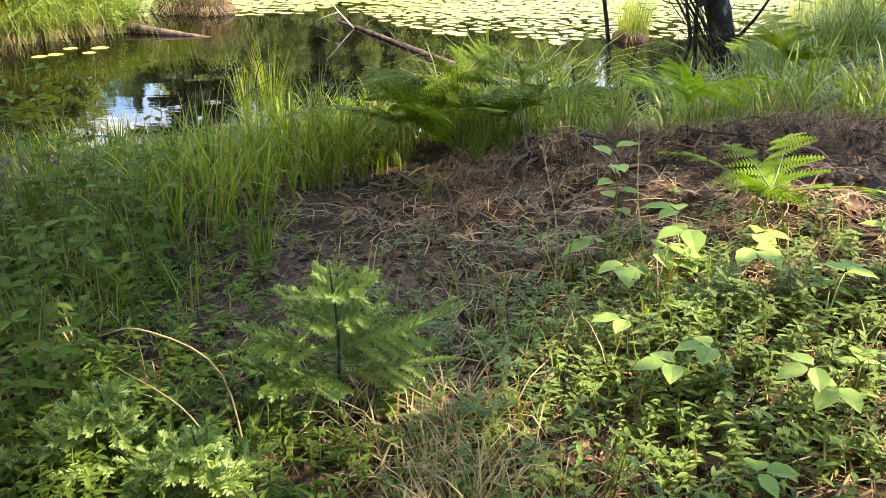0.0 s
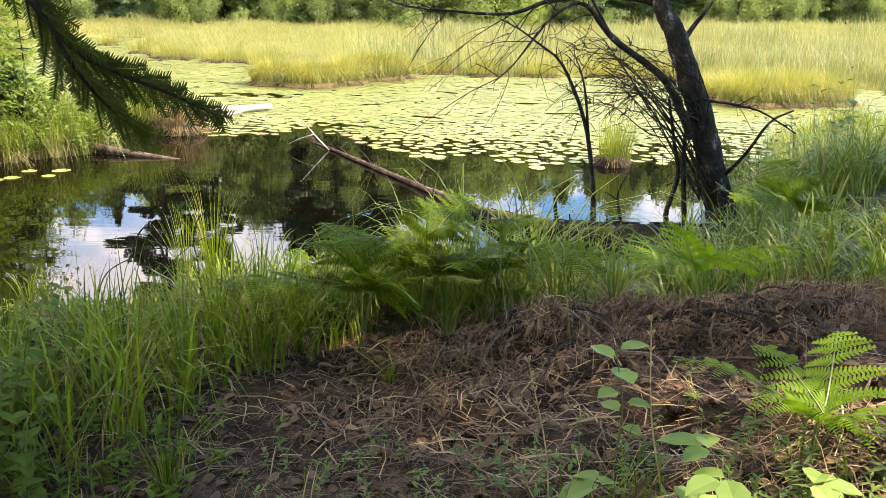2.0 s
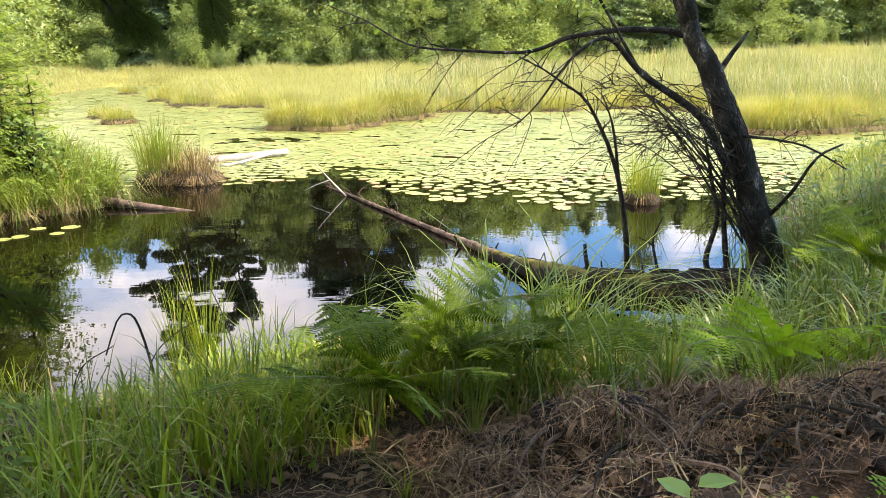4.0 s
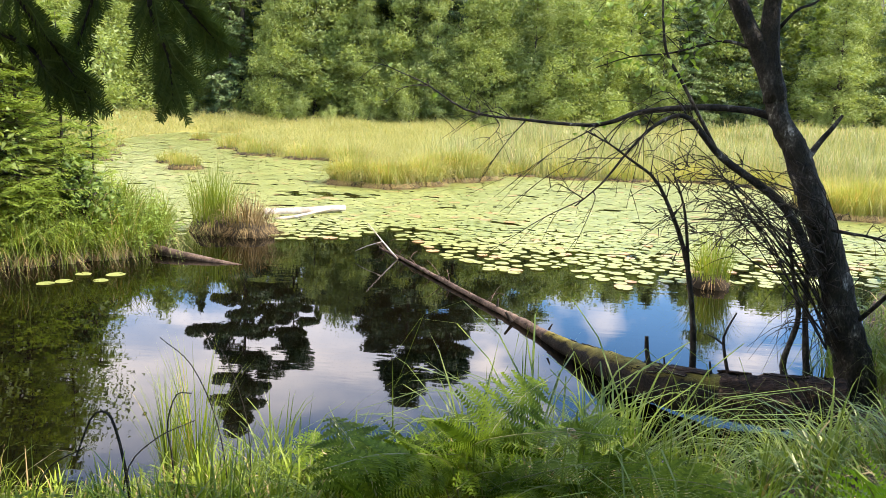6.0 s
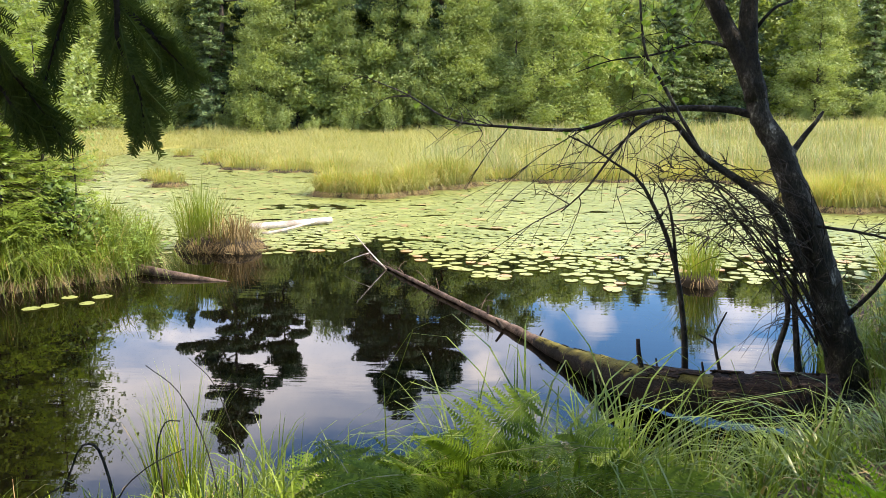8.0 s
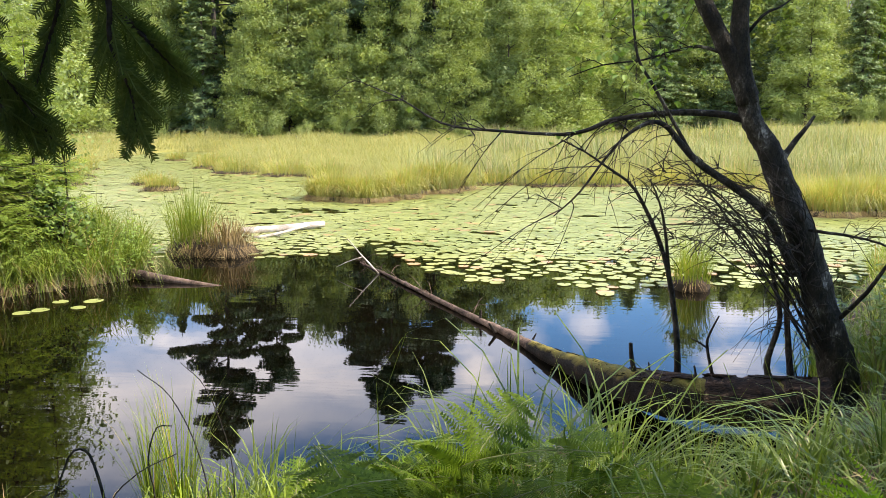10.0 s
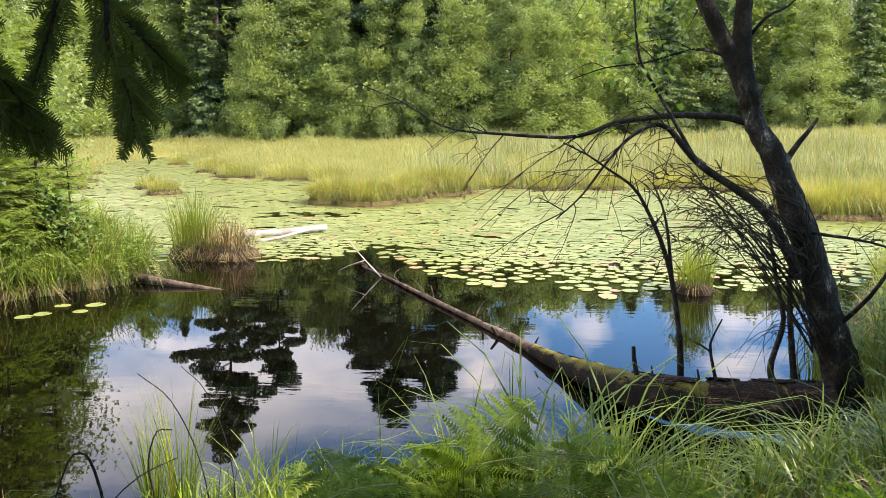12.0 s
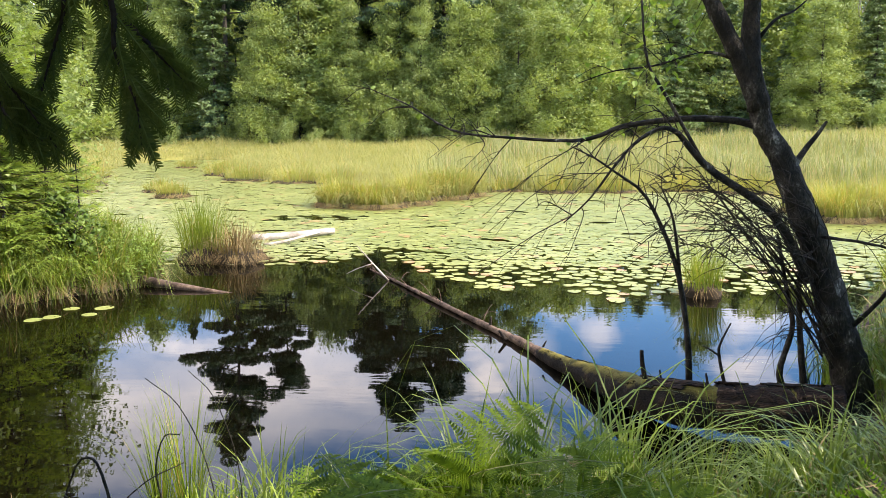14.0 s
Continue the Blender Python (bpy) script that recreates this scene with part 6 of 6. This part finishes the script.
# ---- bracken ----
def frond(net, pts, width, rng, pairs=15, roll=0.0, slot=1, first=0.28):
    """A bracken frond: a stalk, then pairs of narrowing pinnae, each cut into pinnules."""
    c = stem(net, pts, 0.0045, 0.0012, 24, 5)
    gap = sum((c[i + 1] - c[i]).length for i in range(23)) * (1 - first) / pairs
    for i in range(pairs):
        u = first + (1 - first) * i / pairs
        k = u * 23
        a, b = c[int(k)], c[min(23, int(k) + 1)]
        p = a.lerp(b, k - int(k))
        d = (c[min(23, int(k) + 1)] - c[max(0, int(k) - 1)]).normalized()
        s = d.cross(Vector((math.sin(roll), 0, math.cos(roll)))).normalized()
        up = s.cross(d)
        L = width * (1 - (u - first) / (1 - first)) ** 0.85 + 0.012
        for side in (-1, 1):
            w = (s * side + d * rng.uniform(0.30, 0.45) + up * rng.uniform(-0.28, 0.20)).normalized()
            n = max(3, int(L / 0.0105))
            r = w.cross(up).normalized()
            for j in range(n):
                v = j / n
                q = p + w * (L * v) - up * (0.22 * L * v * v)
                m = min(0.62 * gap, 0.36 * L) * (1 - v) ** 0.6 + 0.002
                g = L / n * 0.47
                for e in (-1, 1):
                    tip = q + r * e * m + w * m * 0.35
                    net.face((q - w * g, q + w * g, tip + w * g * 0.5, tip - w * g * 0.3), slot)
    return c


def bracken(x, y, fronds, label, seed, z=None, group="bracken ferns", pairs=13, mat=None):
    rng = random.Random(seed)
    z = h(x, y) if z is None else z
    base = Vector((x, y, z))
    t = thing("bracken_fern", turned(x, y, z, 0), label, "fern", group)
    for (px, py, pz), tip, width in fronds:
        net = Net()
        knee, tip = Vector((px, py, pz)) - base, Vector(tip) - base
        foot = Vector((rng.uniform(-0.03, 0.03), rng.uniform(-0.03, 0.03), -0.03))
        frond(net, [foot, foot.lerp(knee, 0.55) + Vector((0, 0, 0.05)), knee, knee.lerp(tip, 0.55) + Vector((0, 0, 0.03)), tip], width, rng, pairs, rng.uniform(-0.75, 0.75), first=0.42)
        part("frond", net, [M_FERNSTALK, mat or M_FERN], t)
    return t


bracken(0.18, 4.45, (((0.15, 4.42, 1.22), (0.58, 4.30, 1.34), 0.24), ((0.08, 4.36, 1.20), (-0.20, 4.05, 1.29), 0.22), ((0.2, 4.5, 1.22), (0.38, 4.85, 1.30), 0.20),
                     ((0.05, 4.4, 1.12), (-0.40, 4.45, 1.17), 0.20), ((0.22, 4.4, 1.1), (0.68, 4.55, 1.16), 0.22)), "dark green bracken with spreading fronds on the bank edge", 141)
bracken(-0.08, 4.15, (((-0.14, 4.08, 1.12), (-0.60, 3.85, 1.17), 0.22), ((0.0, 4.02, 1.14), (0.16, 3.62, 1.22), 0.22), ((-0.08, 4.15, 1.18), (-0.30, 4.48, 1.26), 0.20), ((-0.02, 4.1, 1.1), (0.40, 3.98, 1.18), 0.22)), "green bracken leaning over the litter", 142)
bracken(0.50, 4.55, (((0.52, 4.48, 1.12), (0.98, 4.32, 1.18), 0.22), ((0.5, 4.55, 1.22), (0.66, 4.9, 1.20), 0.18), ((0.45, 4.5, 1.08), (0.25, 4.15, 1.17), 0.22)), "green bracken on the bank edge", 143)
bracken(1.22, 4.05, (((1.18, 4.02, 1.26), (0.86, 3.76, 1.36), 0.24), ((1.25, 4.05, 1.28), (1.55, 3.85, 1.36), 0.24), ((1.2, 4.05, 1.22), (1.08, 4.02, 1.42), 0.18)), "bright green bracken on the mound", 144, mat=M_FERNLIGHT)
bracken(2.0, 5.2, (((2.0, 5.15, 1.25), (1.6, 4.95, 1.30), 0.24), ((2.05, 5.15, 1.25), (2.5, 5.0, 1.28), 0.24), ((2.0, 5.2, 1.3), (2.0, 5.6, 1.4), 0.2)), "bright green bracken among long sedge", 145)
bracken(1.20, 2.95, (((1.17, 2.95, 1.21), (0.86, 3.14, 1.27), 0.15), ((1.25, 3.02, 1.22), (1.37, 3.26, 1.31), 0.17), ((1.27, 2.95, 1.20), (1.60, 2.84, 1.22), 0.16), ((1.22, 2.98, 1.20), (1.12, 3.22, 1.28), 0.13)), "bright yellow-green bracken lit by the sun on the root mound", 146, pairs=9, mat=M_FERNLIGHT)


def fern_crown(x, y, top, fronds, seed, label, reach=(0.32, 0.5), mat=None):
    """A bracken clump with fronds spreading level all round at one height."""
    rng = random.Random(seed)
    a0, out = rng.uniform(0, 6.28), []
    for i in range(fronds):
        a = a0 + 6.28 * i / fronds + rng.uniform(-0.35, 0.35)
        r = rng.uniform(*reach)
        z = top - rng.uniform(0.0, 0.30)
        out.append(((x + math.cos(a) * 0.09, y + math.sin(a) * 0.09, z - 0.05), (x + math.cos(a) * r, y + math.sin(a) * r, z + rng.uniform(-0.10, 0.10)), rng.uniform(0.12, 0.20)))
    return bracken(x, y, out, label, seed, mat=mat)


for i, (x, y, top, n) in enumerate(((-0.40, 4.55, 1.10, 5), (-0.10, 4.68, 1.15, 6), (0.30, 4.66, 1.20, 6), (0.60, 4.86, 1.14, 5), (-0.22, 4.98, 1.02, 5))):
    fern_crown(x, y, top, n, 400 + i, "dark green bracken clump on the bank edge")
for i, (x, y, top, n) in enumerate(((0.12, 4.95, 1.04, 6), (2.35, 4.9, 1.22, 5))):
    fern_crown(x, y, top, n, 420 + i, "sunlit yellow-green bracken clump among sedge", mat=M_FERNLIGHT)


# ---- leafy plants on the litter ----
def shoot(x, y, tall, leaves, label, seed, size=0.075):
    """A single stem with paired oval leaves."""
    rng = random.Random(seed)
    t = thing("leafy_shoot", turned(x, y, h(x, y), 0), label, "plant")
    net = Net()
    c = stem(net, [(0, 0, -0.02), (0.01, 0, tall * 0.5), (-0.02, 0.01, tall)], 0.004, 0.0015, 12, 6)
    part("stem", net, M_FERNSTALK, t)
    for i in range(leaves):
        p = c[11 - int(9 * i / leaves)]
        a = i * 2.5 + rng.uniform(-0.3, 0.3)
        ln = Net()
        leaf(ln, p + Vector((math.cos(a), math.sin(a), 0)) * 0.012, Vector((math.cos(a), math.sin(a), rng.uniform(-0.1, 0.3))), Vector((0, 0, 1)), size * rng.uniform(0.8, 1.15), size * 0.85 * rng.uniform(0.8, 1.1))
        part("leaf", ln, M_BROAD, t)
    return t


shoot(0.75, 3.16, 0.34, 8, "green shoot with round oval leaves on the litter", 151)


def bramble(x, y, leaves, label, seed, tall=0.24, size=0.10):
    """Stems with three-part toothed leaves held level."""
    rng = random.Random(seed)
    t = thing("raspberry_plant", turned(x, y, h(x, y), 0), label, "plant", "raspberry plants")
    for i in range(leaves):
        a = rng.uniform(0, 6.28)
        r = rng.uniform(0.04, 0.22)
        tip = Vector((math.cos(a) * r, math.sin(a) * r, tall * rng.uniform(0.6, 1.1)))
        net = Net()
        stem(net, [(0, 0, -0.02), tip * 0.5 + Vector((0, 0, 0.05)), tip], 0.0025, 0.001, 7, 5)
        for k in (-1.15, 0, 1.15):
            b = a + k
            s = size * rng.uniform(0.75, 1.1) * (1.0 if k == 0 else 0.85)
            leaf(net, tip + Vector((math.cos(b), math.sin(b), 0)) * (0.02 if k == 0 else 0.004), Vector((math.cos(b), math.sin(b), rng.uniform(-0.25, 0.1))), Vector((0, 0, 1)), s, s * 0.72, 1, curl=0.2)
        part("leaf", net, [M_FERNSTALK, M_BROAD], t)
    return t


LABEL_R = "raspberry plant with broad bright green leaves"
for i, (x, y, n) in enumerate(((0.76, 2.34, 2), (0.88, 2.14, 2), (1.16, 2.30, 3), (1.14, 2.04, 3), (1.36, 2.24, 4), (0.62, 1.74, 1), (1.42, 2.5, 3))):
    bramble(x, y, n, LABEL_R, 160 + i, 0.16, 0.090)
bramble(0.72, 2.74, 4, "low plant with broad level yellow-green leaves", 176, 0.17, 0.125)
bramble(0.98, 2.76, 4, "low plant with broad level yellow-green leaves", 177, 0.17, 0.12)


def carpet(seed, count, where, label, mat, size, name="ground_herbs"):
    rng = random.Random(seed)
    net = Net()
    for i in range(count):
        x, y = where(rng)
        z = h(x, y)
        a = rng.uniform(0, 6.28)
        top = Vector((x, y, z)) + Vector((math.cos(a) * 0.03, math.sin(a) * 0.03, rng.uniform(0.04, 0.15)))
        stem(net, [(x, y, z - 0.01), top], 0.0012, 0.0008, 2, 3)
        for k in range(9):
            b = rng.uniform(0, 6.28)
            leaf(net, Vector((x, y, z)).lerp(top, rng.uniform(0.3, 1.0)), Vector((math.cos(b), math.sin(b), rng.uniform(-0.1, 0.5))), Vector((0, 0, 1)), rng.uniform(*size), rng.uniform(*size) * 0.36, 1)
    return tagged(part(name, net, [M_FERNSTALK, mat]), label, "plants", kind="stuff")


carpet(171, 1000, lambda r: (r.gauss(0.90, 0.40), r.gauss(2.25, 0.36)), "low green herbs covering the mound's foot", M_HERB, (0.016, 0.046))
carpet(172, 260, lambda r: (r.uniform(-0.3, 1.4), r.uniform(1.7, 3.4)), "scattered low herbs on the needle litter", M_HERB, (0.014, 0.03))
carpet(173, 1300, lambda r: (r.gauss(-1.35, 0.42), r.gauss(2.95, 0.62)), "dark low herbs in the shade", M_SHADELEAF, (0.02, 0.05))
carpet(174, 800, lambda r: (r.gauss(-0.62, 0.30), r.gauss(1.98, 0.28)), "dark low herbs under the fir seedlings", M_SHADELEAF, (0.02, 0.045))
for i, (x, y, tall) in enumerate(((-1.25, 2.9, 0.55), (-1.0, 2.5, 0.45), (-1.5, 3.4, 0.6), (-1.15, 3.5, 0.42), (-0.9, 2.15, 0.4), (-1.35, 2.4, 0.6), (-1.7, 2.9, 0.7), (-0.85, 2.85, 0.36), (-1.05, 3.05, 0.5), (-1.6, 2.2, 0.6))):
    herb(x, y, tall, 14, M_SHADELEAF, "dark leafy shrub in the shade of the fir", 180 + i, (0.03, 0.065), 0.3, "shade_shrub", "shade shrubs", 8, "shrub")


# ---- litter, roots and sticks ----
def make_litter():
    rng = random.Random(191)
    net = Net()
    for i in range(19000):
        x, y = rng.gauss(0.5, 0.95), rng.uniform(1.6, 4.6)
        if not -2.2 < x < 2.6:
            continue
        z = h(x, y) + 0.004 + 0.012 * rng.random()
        a = rng.uniform(0, 6.28)
        L = rng.uniform(0.02, 0.075) * (1 + (rng.random() < 0.08) * 1.8)
        d = Vector((math.cos(a), math.sin(a), rng.uniform(-0.12, 0.18))) * (L / 2)
        s = Vector((-math.sin(a), math.cos(a), rng.uniform(-0.4, 0.4))) * (0.0006 + 0.0010 * rng.random())
        p = Vector((x, y, z))
        net.face((p - d - s, p + d - s, p + d + s, p - d + s))
    for i in range(2600):
        x, y = rng.gauss(0.8, 0.9), rng.uniform(1.8, 4.5)
        z = h(x, y) + 0.008
        leaf(net, Vector((x, y, z)), rand_dir(rng, 0.25), Vector((0, 0, 1)), rng.uniform(0.025, 0.07), rng.uniform(0.02, 0.045), 0, 0.3, 0.45)
    for i in range(9000):
        x, y = rng.uniform(-3.6, 5.2), rng.uniform(-2.6, 4.6)
        a = rng.uniform(0, 6.28)
        d = Vector((math.cos(a), math.sin(a), 0.05)) * rng.uniform(0.015, 0.05)
        s = Vector((-math.sin(a), math.cos(a), 0.2)) * rng.uniform(0.0008, 0.002)
        p = Vector((x, y, h(x, y) + 0.008))
        net.face((p - d - s, p + d - s, p + d + s, p - d + s))
    straw = Net()
    for i in range(8500):
        x, y = rng.gauss(0.8, 0.95), rng.uniform(1.6, 4.25)
        if math.sin(3.1 * x + 1.7 * y) + math.sin(5.3 * y - 2.2 * x + 1.0) + rng.uniform(-1.6, 1.6) < 0.1:
            continue
        z = h(x, y) + 0.010 + 0.015 * rng.random()
        a = rng.uniform(0, 6.28)
        L = rng.uniform(0.05, 0.20)
        d = Vector((math.cos(a), math.sin(a), rng.uniform(-0.08, 0.22))) * (L / 2)
        s = Vector((-math.sin(a), math.cos(a), rng.uniform(-0.6, 0.6))) * rng.uniform(0.0010, 0.0028)
        p = Vector((x, y, z))
        b = Vector((rng.uniform(-0.02, 0.02), rng.uniform(-0.02, 0.02), 0.012))
        pale = 0 if rng.random() < 0.4 else 1
        straw.face((p - d - s, p + b - s, p + b + s, p - d + s), pale)
        straw.face((p + b - s, p + d - s * 0.5, p + d + s * 0.5, p + b + s), pale)
    tagged(part("dry_straw", straw, [M_STRAW, M_NEEDLES]), "pale dry grass and straw strewn on the needle litter", "litter", kind="stuff")
    tagged(part("needle_litter", net, M_NEEDLES), "reddish brown fallen needles and dry leaves", "litter", kind="stuff")
    for i in range(120):
        x, y = rng.uniform(0.2, 2.3), rng.uniform(2.6, 4.4)
        if i < 20:
            x, y = rng.uniform(-0.8, 1.2), rng.uniform(2.2, 4.3)
        z = h(x, y)
        a = rng.uniform(0, 6.28)
        L = rng.uniform(0.10, 0.42)
        d = Vector((math.cos(a), math.sin(a), 0)) * L / 2
        p0, p1 = Vector((x, y, 0)) - d, Vector((x, y, 0)) + d
        p0.z, p1.z = h(p0.x, p0.y) + 0.006, h(p1.x, p1.y) + rng.uniform(0.006, 0.05)
        m = p0.lerp(p1, 0.5) + Vector((rng.uniform(-0.03, 0.03), rng.uniform(-0.03, 0.03), 0))
        m.z = max(h(m.x, m.y) + 0.006, m.z)
        net = Net()
        c = Vector((x, y, z))
        stem(net, [p0 - c, m - c, p1 - c], rng.uniform(0.002, 0.007), 0.0015, 7, 5)
        ob = part("stick", net, M_LOGTOP if i % 3 else M_DEAD)
        ob.location = c
        tagged(ob, "dry bare stick lying on the needle litter", "stick", "sticks on the litter")
    for i in range(90):
        x = rng.uniform(0.3, 2.5)
        y = 4.08 + rng.uniform(-0.3, 0.15)
        p = Vector((x, y, h(x, y) + 0.01))
        q = Vector((x + rng.uniform(-0.3, 0.3), y - rng.uniform(0.1, 0.5), 0))
        q.z = h(q.x, q.y) + 0.005
        net = Net()
        stem(net, [Vector((0, 0, 0)), (q - p) * 0.5 + Vector((rng.uniform(-0.05, 0.05), 0, 0.05)), q - p], rng.uniform(0.003, 0.012), 0.002, 8, 5)
        ob = part("root", net, M_DEAD if i % 2 else M_LOGTOP)
        ob.location = p
        tagged(ob, "thin bare root hanging from the eroded mound", "root", "roots on the mound")


def make_thatch():
    """Dead grass and fine roots hanging over the broken edge of the mound."""
    rng = random.Random(192)
    net = Net()
    for i in range(4200):
        x = rng.uniform(0.1, 2.7)
        y = 4.05 + rng.gauss(0, 0.20)
        z = h(x, y) + 0.01
        a = rng.gauss(-1.57, 0.9)
        blade(net, Vector((x, y, z)), Vector((math.cos(a), math.sin(a), 0)), rng.uniform(0.05, 0.17), 0.0030, rng.uniform(1.05, 1.4), 4)
    tagged(part("dead_thatch", net, M_NEEDLES), "matted dead grass and roots over the mound's edge", "thatch", kind="stuff")


make_litter()
make_thatch()


def clod(x, y, r, seed):
    """A lump of dark earth on the mound."""
    rng = random.Random(seed)
    net = Net()
    ph = [rng.uniform(0, 6.28) for _ in range(4)]
    for i in range(7):
        v = math.pi * i / 6
        for k in range(12):
            a = 2 * math.pi * k / 12
            q = r * (1 + 0.16 * math.sin(2 * a + ph[0]) + 0.12 * math.sin(3 * v + ph[1]) + 0.08 * math.sin(5 * a + ph[2]) + rng.uniform(-0.07, 0.07))
            net.v.append(Vector((q * math.sin(v) * math.cos(a), q * math.sin(v) * math.sin(a), q * 0.6 * math.cos(v))))
    for i in range(6):
        for k in range(12):
            net.f.append((i * 12 + k, (i + 1) * 12 + k, (i + 1) * 12 + (k + 1) % 12, i * 12 + (k + 1) % 12))
            net.m.append(0)
    ob = part("earth_clod", net, M_PEAT, smooth=True)
    ob.location = (x, y, h(x, y) - 0.15 * r)
    return tagged(ob, "dark lump of earth and roots on the mound", "earth", "earth clods")


rng = random.Random(201)
for i in range(26):
    clod(rng.uniform(0.35, 2.4), 3.9 + rng.uniform(-0.8, 0.25), rng.uniform(0.02, 0.06), 210 + i)
for i in range(44):
    x = rng.uniform(0.15, 2.7)
    clod(x, 4.12 + 0.08 * math.sin(x * 3.1) + rng.uniform(-0.12, 0.10), rng.uniform(0.035, 0.085), 240 + i)


def dead_leaf(x, y, z):
    net = Net()
    for k in range(3):
        a = k * 2.1
        leaf(net, Vector((0, 0, 0.004 * k)), Vector((math.cos(a), math.sin(a), 0.25)), Vector((0, 0, 1)), 0.035, 0.03, 0, 0.3, -0.3)
    ob = part("dead_leaf", net, M_FLOWER)
    ob.location = (x, y, z)
    return tagged(ob, "pale pinkish curled dead leaf caught on a fern frond", "leaf")


dead_leaf(0.45, 4.35, 1.30)
